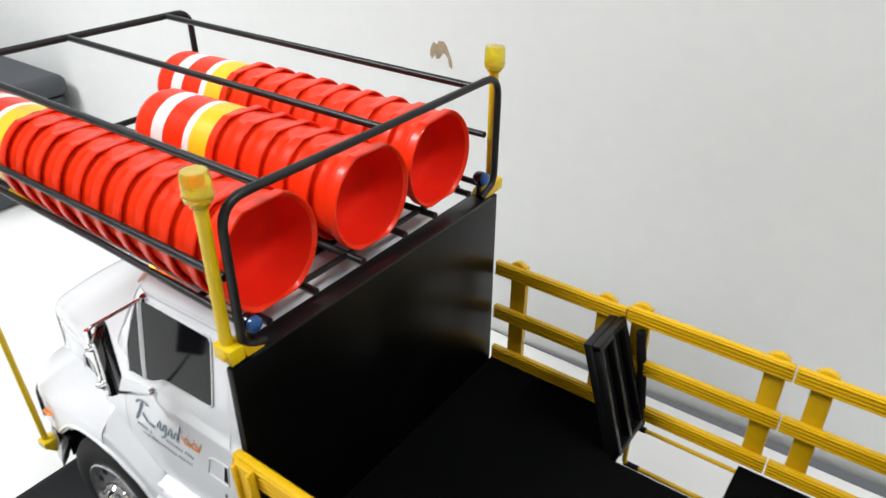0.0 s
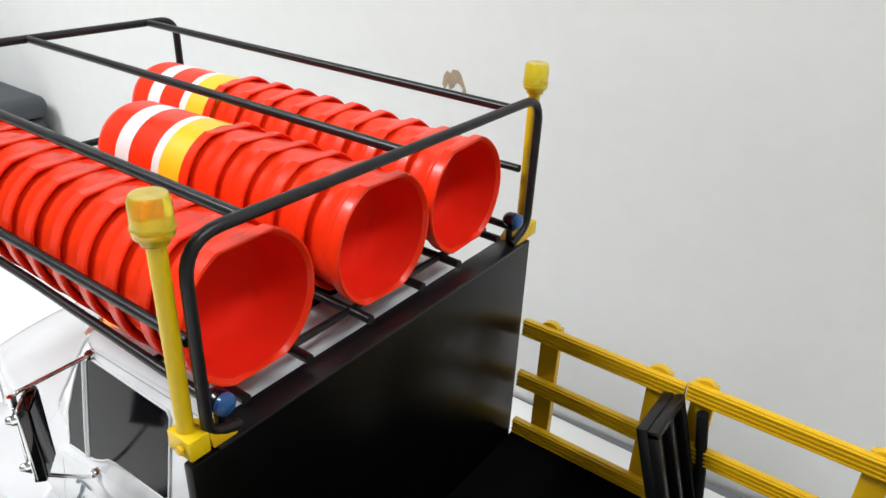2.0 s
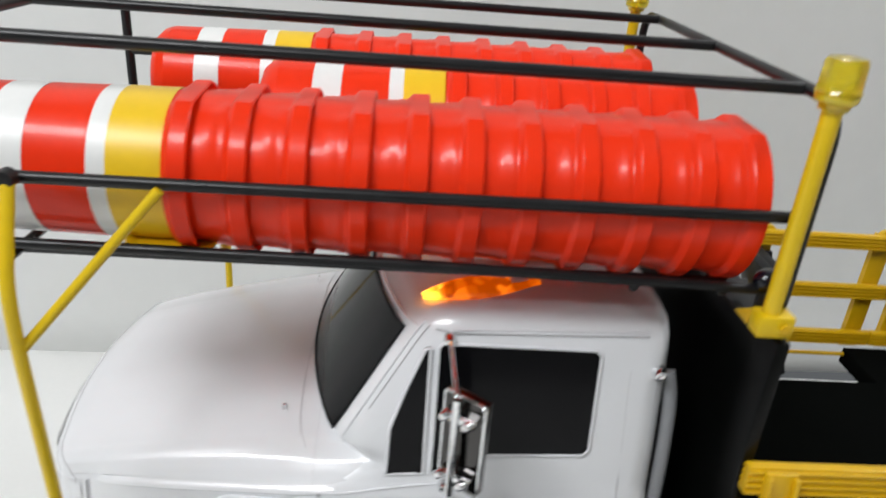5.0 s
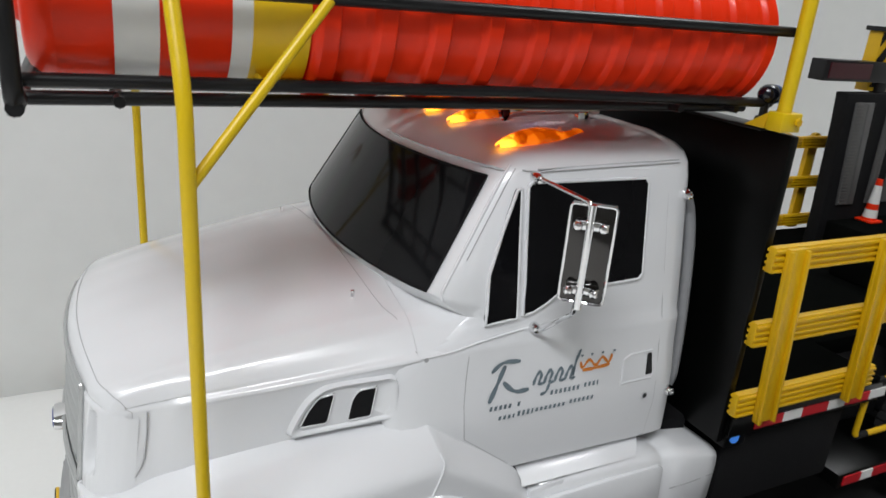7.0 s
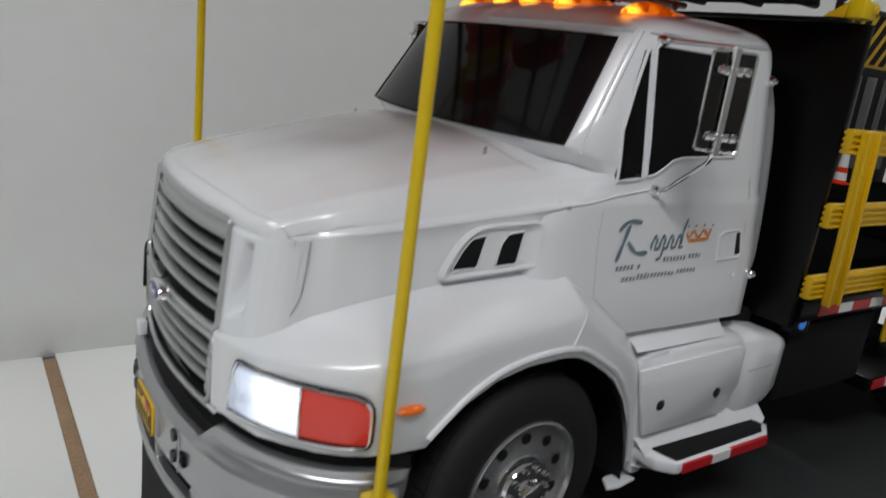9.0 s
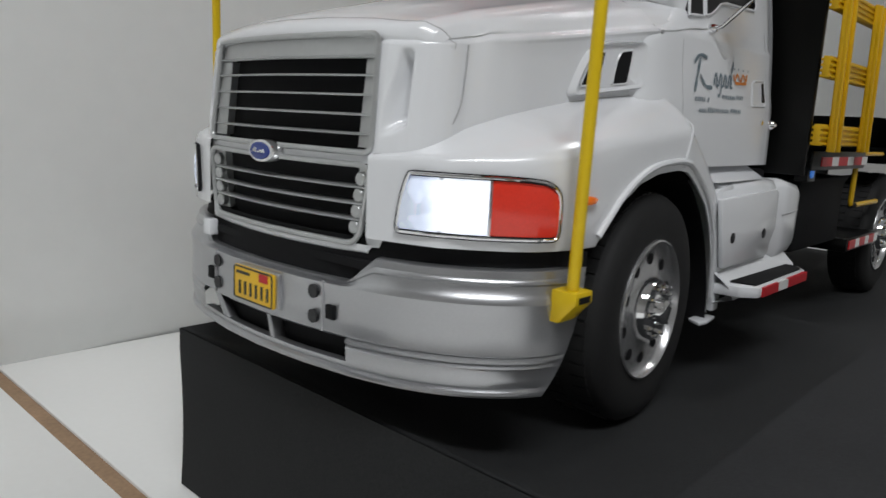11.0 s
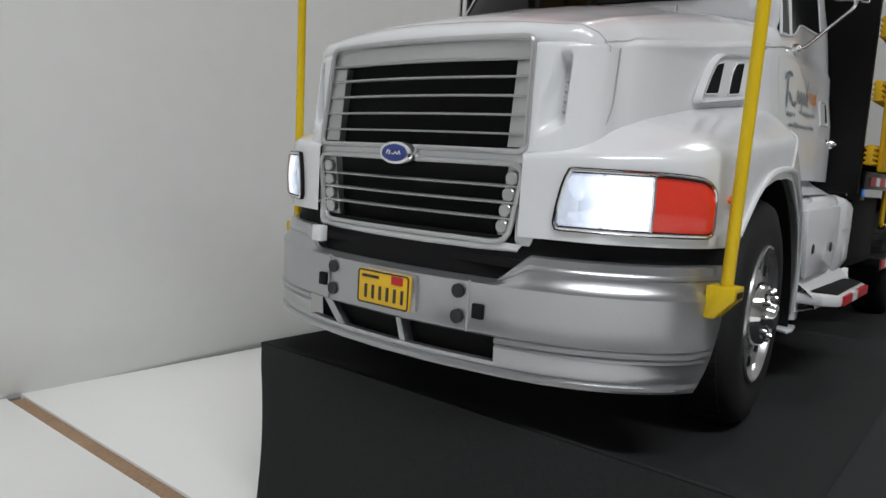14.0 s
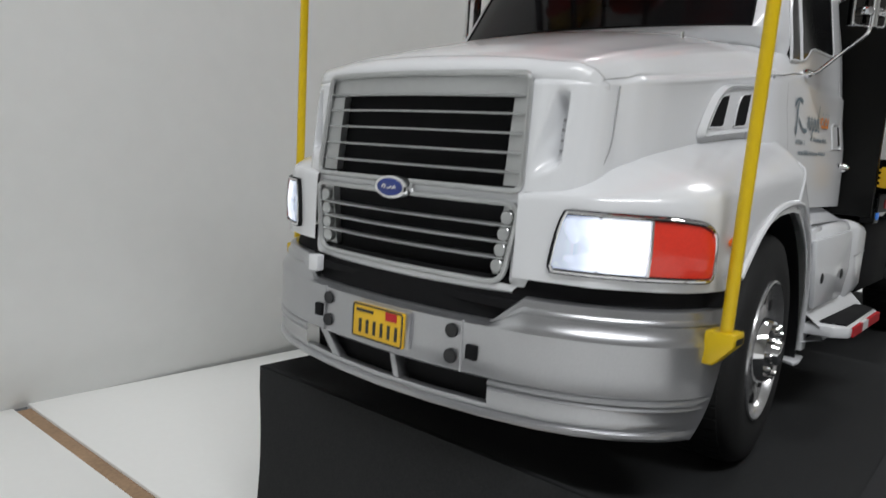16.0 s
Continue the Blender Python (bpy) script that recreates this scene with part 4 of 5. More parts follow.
# ---- side tanks and steps ----
for flip in (False, True):
    g = (lambda q: mirrored(q)) if flip else (lambda q: q)
    rows = []
    for x, zt, zb, yo in ((62, 82, 54, -86.5), (65, 84.4, 46, -89.0), (106, 85.6, 46, -90.2), (113, 85.2, 46, -90.6), (119, 85.4, 46.5, -90.9), (122.5, 83.6, 47, -90.0), (124.5, 83.6, 47.2, -90.0), (128, 85.0, 47.5, -92.2), (134, 84.4, 48, -92.7), (147, 82.4, 49, -92.7), (153, 80.2, 52, -91.6), (155.5, 76, 57, -90)):
        rows.append([(x, -60, zt - 1), (x, yo + 5, zt), (x, yo + 1.3, zt - 1.2), (x, yo, zt - 3.5), (x, yo, (zt + zb) / 2 + 2), (x, yo + 0.2, zb + 4), (x, yo + 2, zb), (x, -60, zb)])
    tank = part("side_tank", g(loft(rows, True, True)), WHITE, truck, "white side tank below the cab door", 0, 45)
    part("tank_face", g(prism([(66, 49), (57, 78.5), (120, 80.5), (123, 78.5), (124, 62), (114, 50)], -89.6, -91.8)), WHITE, tank, "", 0.9)
    part("tank_crease", g(tube([(128, -92.5, 68), (140, -92.9, 68.6), (152, -92.0, 69)], 0.25, 6)), SEAM, tank)
    for x, z in ((72.5, 61.6), (108.5, 60.8)):
        part("tank_hole", g(lathe([(-92.3, 0.1), (-92.3, 1.6), (-92.0, 2.3), (-90, 2.4)], "y", 14, (x, 0, z))), DARK_GREY, tank, "dark screw hole")
    tread = part("step", g(slab([(66, -88), (140, -88), (142, -99), (134, -104.4), (73, -105.2), (67, -99.5)], 38, 43)), WHITE, truck, "white side step", 1.2)
    part("step_pad", g(slab([(70.5, -90.8), (136.5, -90.6), (138.5, -98.2), (132, -102.6), (74, -103.4)], 42.9, 43.7)), MATT_BLACK, tread, "black step pad", 0.3)
    for i, (xa, m) in enumerate(((76, RED), (94, BAND_WHITE), (106, RED))):
        part("reflective_tape", g(box(xa, xa + (18, 12, 26)[i], -105.9, -104.4, 38.5, 42.5)), m, tread)
    part("step_bracket", g(loft([[(64, -88, 48), (146, -88, 50)], [(66, -95, 42), (146, -95, 43)], [(70, -96, 36), (142, -96, 37)], [(66, -88, 34), (140, -88, 36)]], False)), WHITE, tread)
    part("toolbox", g(box(158, 236, -90, -40, 46, 84)), MATT_BLACK, truck, "dark grey toolbox under the bed", 2)


# ---- hood side vents ----
def hood_side_y(x, z):
    zc, ye, ze, yc, zk, yf, zf = lerp(HOOD, x)
    return -yc + 0.2 + (zk - z) * 0.02


VENT = [(-28, 113.5), (-25, 121), (-21, 128), (-16, 132), (-10, 133), (6, 134.6), (8, 133), (8.6, 120), (7.5, 118.6)]
HOLES = ([(-23.4, 117.4), (-20.5, 124), (-17.6, 128.2), (-12.6, 129.4), (-14.6, 118.4)], [(-8.2, 118.8), (-7, 126.5), (-5.0, 130), (0.8, 131), (-0.6, 119.8)])
for flip in (False, True):
    g = (lambda q: mirrored(q)) if flip else (lambda q: q)
    n = len(VENT)
    path = rounded_path([(x, hood_side_y(x, z) - 0.3, z) for x, z in VENT], 3, 3, True)
    base = [tuple(p) for p in path]
    c = sum(path, Vector()) / len(path)
    top = [tuple(p + (c - p) * 0.05 + Vector((0, -2.4, 0))) for p in path]
    inn = [tuple(p + (c - p) * 0.13 + Vector((0, -2.2, 0))) for p in path]
    mid = [tuple(p + (c - p) * 0.17 + Vector((0, -1.2, 0))) for p in path]
    cap = [tuple(c + (p - c) * 0.3 + Vector((0, -1.2, 0))) for p in path]
    vent = part("side_vent", g(loft([base, top, inn, mid, cap], True, True)), WHITE, truck, "white side vent with two dark openings", 0, 60)
    for hole in HOLES:
        v = [(x, hood_side_y(x, z) - 1.9, z) for x, z in hole] + [(x, hood_side_y(x, z) - 1.0, z) for x, z in hole]
        k = len(hole)
        part("vent_opening", g((v, [tuple(range(k)), tuple(reversed(range(k, 2 * k)))] + [(i, i + k, (i + 1) % k + k, (i + 1) % k) for i in range(k)])), MATT_BLACK, vent)
        part("vent_lip", g(tube(rounded_path([(x, hood_side_y(x, z) - 1.9, z) for x, z in hole], 1, 2, True), 0.3, 6, True)), WHITE, vent)

# ---- door emblem: plain shapes ----
def stroke(pts, r=0.8, m=DECAL_GREY, name="emblem_stroke"):
    # flat ribbon on the door skin
    line = smooth_line([(x, 0, z) for x, z in pts], 6 * len(pts))
    v, f = [], []
    for k, p in enumerate(line):
        a, b = line[max(k - 1, 0)], line[min(k + 1, len(line) - 1)]
        d = (b - a).normalized()
        for s in (-1, 1):
            q = Vector((-d.z, 0, d.x)) * 0.85 * r * s * (0.55 + 0.45 * abs(math.sin(2.2 * k / 6)))
            v.append((p.x + q.x, side_y(p.z + q.z) - 0.35, p.z + q.z))
    for k in range(len(line) - 1):
        f.append((2 * k, 2 * k + 1, 2 * k + 3, 2 * k + 2))
    part(name, (v, f), m, cab, "plain slate-grey shape on the door" if m is DECAL_GREY else "plain orange shape on the door")

stroke([(41.2, 119.6), (44.4, 126), (47.4, 132.6)], 1.15)
stroke([(42.0, 130.6), (46.5, 133.8), (53.5, 133.4)], 1.0)
stroke([(46.8, 126.4), (51.6, 122.4), (57.6, 122.2)], 1.05)
for x in (59.4, 64.0, 68.6, 73.2):
    stroke([(x, 123.2), (x + 0.9, 125.8), (x + 2.6, 128.0), (x + 3.4, 126.4), (x + 2.4, 123.6), (x + 4.6, 123.4)], 0.75)
stroke([(66.4, 123.0), (65.0, 120.0), (62.6, 119.2)], 0.75)
stroke([(79.6, 134), (77.6, 128.6), (76.6, 124.2)], 0.8)
stroke([(80, 129), (81, 126.6), (84, 129.2), (87, 126.6), (90, 129.4), (93, 127), (94.6, 130)], 0.7, DECAL_ORANGE)
stroke([(81, 125.6), (87, 125.6), (93.6, 126.2)], 0.8, DECAL_ORANGE)
for x in (80, 84.5, 89.5, 95):
    stroke([(x, 131.2), (x + 0.5, 131.3), (x + 1, 131.2)], 0.6)
for x0, x1, z, r in ((41.5, 51.5, 117.2, 0.85), (53, 54.6, 117.3, 0.85), (67, 80.5, 119.2, 0.85), (82, 89, 119.7, 0.85), (45.5, 52.5, 112.9, 0.75), (53.4, 60.4, 113.4, 1.0), (61, 75, 113.5, 0.75), (76, 88.5, 114.0, 0.8)):
    x = x0
    while x < x1 - 0.8:
        w = min(1.5, x1 - x)
        v = [(x, side_y(z - r) - 0.35, z - r), (x + w - 0.45, side_y(z - r) - 0.35, z - r), (x + w - 0.2, side_y(z + r) - 0.35, z + r), (x + 0.25, side_y(z + r) - 0.35, z + r)]
        part("emblem_bar", (v, [(0, 1, 2, 3)]), DECAL_GREY, cab)
        x += 1.95

# ---- mirrors, grab rails, roof fittings ----
# Chrome back: the dark surroundings it mirrors are put into its colour.
MIRROR_BACK = material("chrome_dark_reflection", (0.07, 0.067, 0.065), 0.08, metal=1.0, rough_var=0.04)
MX, MY, MTURN = 61.2, -97.8, 51
for flip in (False, True):
    g = (lambda q: mirrored(q)) if flip else (lambda q: q)
    t = lambda q: g(turned(q, MTURN, MX, MY))
    half = 7.0
    mirror = part("door_mirror", t(loft([[(d, y, z) for y, z in ((-half + i, 163 + i), (half - i, 163 + i), (half - i, 195.5 - i), (-half + i, 195.5 - i))]
                                     for d, i in ((3.0, 0.6), (2.6, 0.0), (-0.6, 0.0), (-1.0, 0.5))], True, True)), MIRROR_BACK, truck, "tall chrome west-coast door mirror", 0.3)
    part("mirror_rim", t(tube(rounded_path([(-0.6, -half, 163), (-0.6, half, 163), (-0.6, half, 195.5), (-0.6, -half, 195.5)], 1.5, 3, True), 0.55, 8, True)), CHROME, mirror)
    part("mirror_glass", t(box(3.0, 3.3, -half + 1, half - 1, 164.2, 194.3)), GLASS, mirror, "dark mirror glass")
    part("mirror_post", t(tube([(-4.0, 0.6, 162), (-4.0, 0.6, 196.5)], 1.3, 10)), CHROME, mirror, "chrome bracket post")
    for z in (168, 189.5):
        part("mirror_clamp", t(box(-4.2, -0.8, -5.2, 5.2, z - 1.5, z + 1.5)), CHROME, mirror, "", 0.5)
        for y in (-3.6, 4.2):
            part("clamp_bolt", t(lathe([(-6.0, 0.2), (-5.8, 1.1), (-5.0, 1.5), (-4.0, 1.6), (-3.4, 1.2)], "x", 14, (0, y, z))), CHROME, mirror)
    part("mirror_arm", g(tube(rounded_path([(57, side_y(197) - 0.5, 197), (57.4, side_y(197) - 2.5, 197.3), (MX - 3.1, MY - 1.8, 196.8), (MX - 3.1, MY - 1.8, 193)], 2, 4), 0.8, 10)), CHROME, mirror, "chrome upper arm")
    part("mirror_arm", g(tube(rounded_path([(58.5, side_y(145) - 0.2, 145), (58.8, side_y(145) - 4, 145.2), (61, -90, 153), (MX - 3.1, MY - 1.8, 160), (MX - 3.1, MY - 1.8, 166)], 4, 4), 0.8, 10)), CHROME, mirror, "chrome lower arm")
    for x, z in ((57, 197), (58.5, 145)):
        part("arm_foot", g(lathe([(side_y(z) - 3.0, 0.3), (side_y(z) - 2.8, 1.4), (side_y(z) - 1.2, 2.0), (side_y(z) + 1, 2.0)], "y", 14, (x, 0, z))), CHROME, mirror)
    part("grab_rail", g(tube(smooth_line([(130.8, -66.6, 186), (132.4, -68.8, 178), (132.8, -71.6, 164), (132.8, -74.4, 142), (132.6, -76.2, 122), (131.8, -76.6, 110), (130.0, -74.0, 104)], 30), 2.4, 12)), GREY_PIPE, cab, "grey upright pipe behind the cab")
    for z, y in ((188.5, -71.8), (109.5, -82.6)):
        part("rail_clamp", g(lathe([(y - 2.2, 0.3), (y - 2.0, 1.6), (y - 0.6, 2.3), (y + 3, 2.4)], "y", 14, (125.6, 0, z))), CHROME, cab)
        part("rail_screw", g(lathe([(y - 3.0, 0.2), (y - 2.9, 0.8), (y - 2, 1.0)], "y", 10, (125.6, 0, z))), CHROME, cab)


def roof_lamp(x, y, z, turn):
    m = pose(x / 1000, y / 1000, z / 1000, 0, -5, turn)
    rings = []
    for t in np.linspace(0, 1, 13):
        w = 7.2 * (math.sin(math.pi * min(1, t * 1.25 + 0.06) * 0.5) ** 0.7) * (1 - 0.62 * max(0, t - 0.45) / 0.55)
        h = 4.4 * (math.sin(math.pi * min(1.0, 0.10 + t * 1.15) / 1.08) ** 0.8 if t < 0.9 else 0.25)
        w, h = max(w, 0.4), max(h, 0.5)
        rings.append([(-20 + 40 * t, w * math.cos(a), h * max(0, math.sin(a)) - 0.3) for a in np.linspace(0, math.pi, 11)])
    lens = part("roof_marker_lamp", loft(rings, False), ROOF_AMBER, truck, "amber teardrop cab marker lamp", 0, 50)
    lens.matrix_basis = m
    foot = part("lamp_foot", loft([[(-14, -1.2, z1), (-11, -4.0, z1), (0, -4.6, z1), (10, -4.2, z1), (17, -1.5, z1), (17, 1.5, z1), (10, 4.2, z1), (0, 4.6, z1), (-11, 4.0, z1), (-14, 1.2, z1)] for z1 in (-4.5, -0.2)], True, True), WHITE, lens, "pale lamp foot", 0.3)
    part("lamp_tail", loft([[(10, -3.2, -0.5), (10, 0, 3.2), (10, 3.2, -0.5)], [(14, -2.2, -0.5), (14, 0, 2.0), (14, 2.2, -0.5)], [(18.5, -0.4, -0.5), (18.5, 0, 0), (18.5, 0.4, -0.5)]], True, True), WHITE, lens)
    return lens


for x, y, z, turn in ((67.5, -54, 207.0, 12), (66, -22, 209.0, 4), (66, -2, 209.4, 0), (68, 18, 209.0, -3), (72, 47, 207.6, -10)):
    roof_lamp(x, y, z, turn)
for y, front, back in ((-38, 62, 104), (-27, 66, 112)):
    horn = part("air_horn", lathe([(front, 3.8), (front - 0.8, 4.3), (front + 0.4, 4.2), (front + 4, 2.8), (front + 12, 1.9), (back - 8, 1.5), (back, 1.4)], "x", 20, (0, y, 214.2), None, False), CHROME, truck, "chrome air horn on the roof", 0, 50)
    part("horn_throat", lathe([(front + 0.6, 3.6), (front + 3.5, 2.4), (front + 5.5, 0.2)], "x", 16, (0, y, 214.2), None, False), DARK_RED, horn)
    part("horn_stand", box(back - 10, back - 5, y - 1.6, y + 1.6, 208, 214), CHROME, horn, "", 0.6)

# ---- flatbed ----
NOTCH = (250, 306)
deck_outline = [(152, -94), (NOTCH[0], -94), (NOTCH[0], -58), (NOTCH[1], -58), (NOTCH[1], -94), (536, -94), (536, 94), (NOTCH[1], 94), (NOTCH[1], 58), (NOTCH[0], 58), (NOTCH[0], 94), (152, 94)]
deck = part("deck", slab(deck_outline, 90, 100), DECK_BLACK, truck, "black flatbed deck with side notches", 0.6)
part("headboard", box(148, 152, -93.5, 91.0, 86, 215), BED_BLACK, truck, "tall black headboard panel", 0.8)
for s in (-1, 1):
    part("side_rail", box(152, NOTCH[0], min(s * 94.2, s * 95.6), max(s * 94.2, s * 95.6), 88.6, 98), BED_BLACK, deck, "", 0.4)
    x, k = 166, 0
    while x < 246:
        w = 17 if k % 2 == 0 else 12
        part("reflective_tape", box(x, x + w, min(s * 95.5, s * 96.1), max(s * 95.5, s * 96.1), 90.6, 95.2), RED if k % 2 == 0 else BAND_WHITE, deck, "red tape" if k % 2 == 0 else "white tape")
        x, k = x + w, k + 1
    x, k = 244, 0
    part("step_skirt", box(240, 312, min(s * 60, s * 95), max(s * 60, s * 95), 39, 47), BED_BLACK, deck, "black lowered step tray", 0.6) if s < 0 else None
    while x < 310 and s < 0:
        w = 13 if k % 2 == 0 else 9
        part("reflective_tape", box(x, x + w, min(s * 95.0, s * 95.7), max(s * 95.0, s * 95.7), 40.5, 45.5), RED if k % 2 == 0 else BAND_WHITE, deck)
        x, k = x + w, k + 1
    lamp = part("side_lamp", lathe([(s * 95.4, 0.2), (s * 95.2, 2.2), (s * 94, 2.6)], "y", 16, (157, 0, 87.2)), BLUE_LIT, deck, "small blue side lamp")
    part("lamp_block", box(152, 164, min(s * 88, s * 94.4), max(s * 88, s * 94.4), 83, 90), BED_BLACK, deck, "", 0.5)
    part("notch_back", box(236, 322, min(s * 52, s * 57.5), max(s * 52, s * 57.5), 40, 89.8), MATT_BLACK, deck, "dark plate behind the notch")
    # drop rail in the notch
    rail = part("notch_rail", tube(rounded_path([(249, s * 92, 96.5), (307, s * 92, 96.5)], 2, 3), 1.2, 8), YELLOW, deck, "thin yellow rail across the notch")
    part("notch_rail", tube(rounded_path([(247, s * 92, 94), (247, s * 92, 66), (300, s * 92, 66), (308, s * 92, 66)], 3, 3), 1.5, 8), YELLOW, deck, "yellow drop rail below the deck")
    for z in (96.5, 66):
        part("rail_sleeve", tube([(247, s * 92, z), (256, s * 92, z)], 1.7, 8), MATT_BLACK, deck)

# hatch standing open over the far notch
hatch_tilt = Matrix.Translation((0.250, 0.0, 0.100)) @ pose(0, 0, 0, 0, -17, 0)
hatch = part("hatch", join(box(-5, 0, 60, 92, 0, 69)), BLACK, truck, "black ribbed hatch standing open", 0.8)
hatch.matrix_basis = hatch_tilt
for ya, yb in ((60, 63.5), (74, 77.5), (88.5, 92)):
    part("hatch_rib", box(-0.4, 4.5, ya, yb, 1, 68), BLACK, hatch, "", 0.8)
for za, zb in ((0.5, 4), (64.5, 68.5)):
    part("hatch_rib", box(-0.4, 4.5, 60, 92, za, zb), BLACK, hatch, "", 0.8)
part("hatch_arm", tube([(252, 92, 100), (248, 93, 130), (243, 93, 160)], 2.6, 10), MATT_BLACK, deck, "black support arm")


# ---- stake panels ----
def stake_panel(place, label, out, posts, length, heights, tall, lean=0.0):
    """out: the side, -1 or 1, on which the uprights stand; posts: their middles along the panel."""
    panel = thing("stake_panel", label, "fence panel", "yellow stake panels round the bed", "", place)
    for z in heights:
        board = part("board", box(0, length, -1.6, 1.6, z, z + tall), YELLOW, panel, "yellow ribbed board", 0.3)
        for k in range(4):
            for s in (-1, 1):
                part("ridge", box(0.1, length - 0.1, min(s * 1.4, s * 2.5), max(s * 1.4, s * 2.5), z + 0.3 + tall / 4 * k, z + tall / 4 * (k + 0.62)), YELLOW, board, "", 0.25)
    for mid in posts:
        x = mid - 5
        top = heights[2] + tall - 0.6
        ya, yb = sorted((out * 2.4, out * 4.6)), sorted((out * 4.4, out * 6.4))
        low = -0.1 if out > 0 else -2.2
        upright = lambda xa, xb, y, z1: loft([[(xa + d, y[0], z), (xb + d, y[0], z), (xb + d, y[1], z), (xa + d, y[1], z)] for d, z in ((0, low), (lean, z1))], True, True)
        post = part("post", upright(x, x + 10, ya, top + 0.6), YELLOW, panel, "yellow upright", 0.5)
        part("post_flange", join(upright(x, x + 1.6, yb, top), upright(x + 8.4, x + 10, yb, top)), YELLOW, post, "", 0.4)
        if out > 0:
            cap = [(mid + 4.0 * math.cos(a), top + 2.8 * math.sin(a)) for a in np.linspace(0, math.pi, 13)]
            part("post_cap", prism(cap, 1.2, 4.7), YELLOW, post, "", 0.4)
    return panel


stake_panel(pose(0.1485, -0.0966, 0.1002), "yellow ribbed stake panel along the bed side", -1, (15, 70), 86, (0.8, 32.6, 63.8), 10.2, -6.0)
stake_panel(pose(0.319, -0.0966, 0.1002), "yellow ribbed stake panel along the bed side", -1, (15, 70), 86, (0.8, 32.6, 63.8), 10.2, -6.0)
for x, posts, length, heights in ((0.1525, (13.5, 68.5), 81.3, (0.3, 31.2, 62.2)), (0.2346, (6.5, 75), 83.2, (3.2, 33.6, 64.4)), (0.3186, (12.5, 71), 83, (3.2, 33.6, 64.4)), (0.4026, (18.5, 71), 83, (3.2, 33.6, 64.4))):
    stake_panel(pose(x, 0.0935, 0.1002), "yellow ribbed stake panel along the bed side", 1, posts, length, heights, 8.6)

# ---- cargo rack on headboard and front poles ----
RX0, RX1, RY, RB, RT = -91.5, 150.0, 85.0, 223.6, 281.5
hoop = [(RX1, -RY + 10, 217.5), (RX1, -RY - 0.6, 220.5), (RX1, -RY - 0.6, RT), (RX1, RY + 5.4, RT), (RX1, RY + 4.6, 222), (RX1, RY - 8, 217.5)]
rack = part("cargo_rack", tube(rounded_path(hoop, 12, 6), 1.85, 12), BLACK, truck, "black tube cargo rack over the cab")
front_hoop = [(RX0, -RY + 10, RB - 2), (RX0, -RY, RB - 1), (RX0, -RY, RT), (RX0, RY, RT), (RX0, RY, RB - 1), (RX0, RY - 10, RB - 2)]
part("front_hoop", tube(rounded_path(front_hoop, 10, 6), 2.1, 12), BLACK, rack)
part("front_cross_tube", tube([(RX0, -RY, RB - 2), (RX0, RY, RB - 2)], 2.0, 10), BLACK, rack)
for y in (-67, 0, 67):
    part("top_rail", tube([(RX0, y, RT), (RX1, y, RT)], 1.85, 10), BLACK, rack)
for s in (-1, 1):
    part("middle_rail", tube([(RX0, s * RY, 249.2), (RX1 - 4, s * RY, 250.0)], 1.75, 10), BLACK, rack)
    part("bottom_rail", tube([(RX0, s * (RY - 7), 227), (40, s * (RY - 7), 226.4), (RX1, s * (RY - 6), 224.6)], 1.7, 10), BLACK, rack)
for y in (-69.5, -43.5, -13.5, 16.5, 40.5, 70.5):
    part("floor_bar", tube([(RX0, y, 221.6), (147, y, 221.4)], 1.8, 10), BLACK, rack)
for x in (-70, 110, 137):
    part("floor_cross_bar", tube([(x, -76, RB - 2), (x, 74, RB - 2)], 1.5, 8), BLACK, rack)
part("top_channel", join(box(142, 153, -84, 84, 215.2, 216.4)), BLACK, rack, "", 0.4)
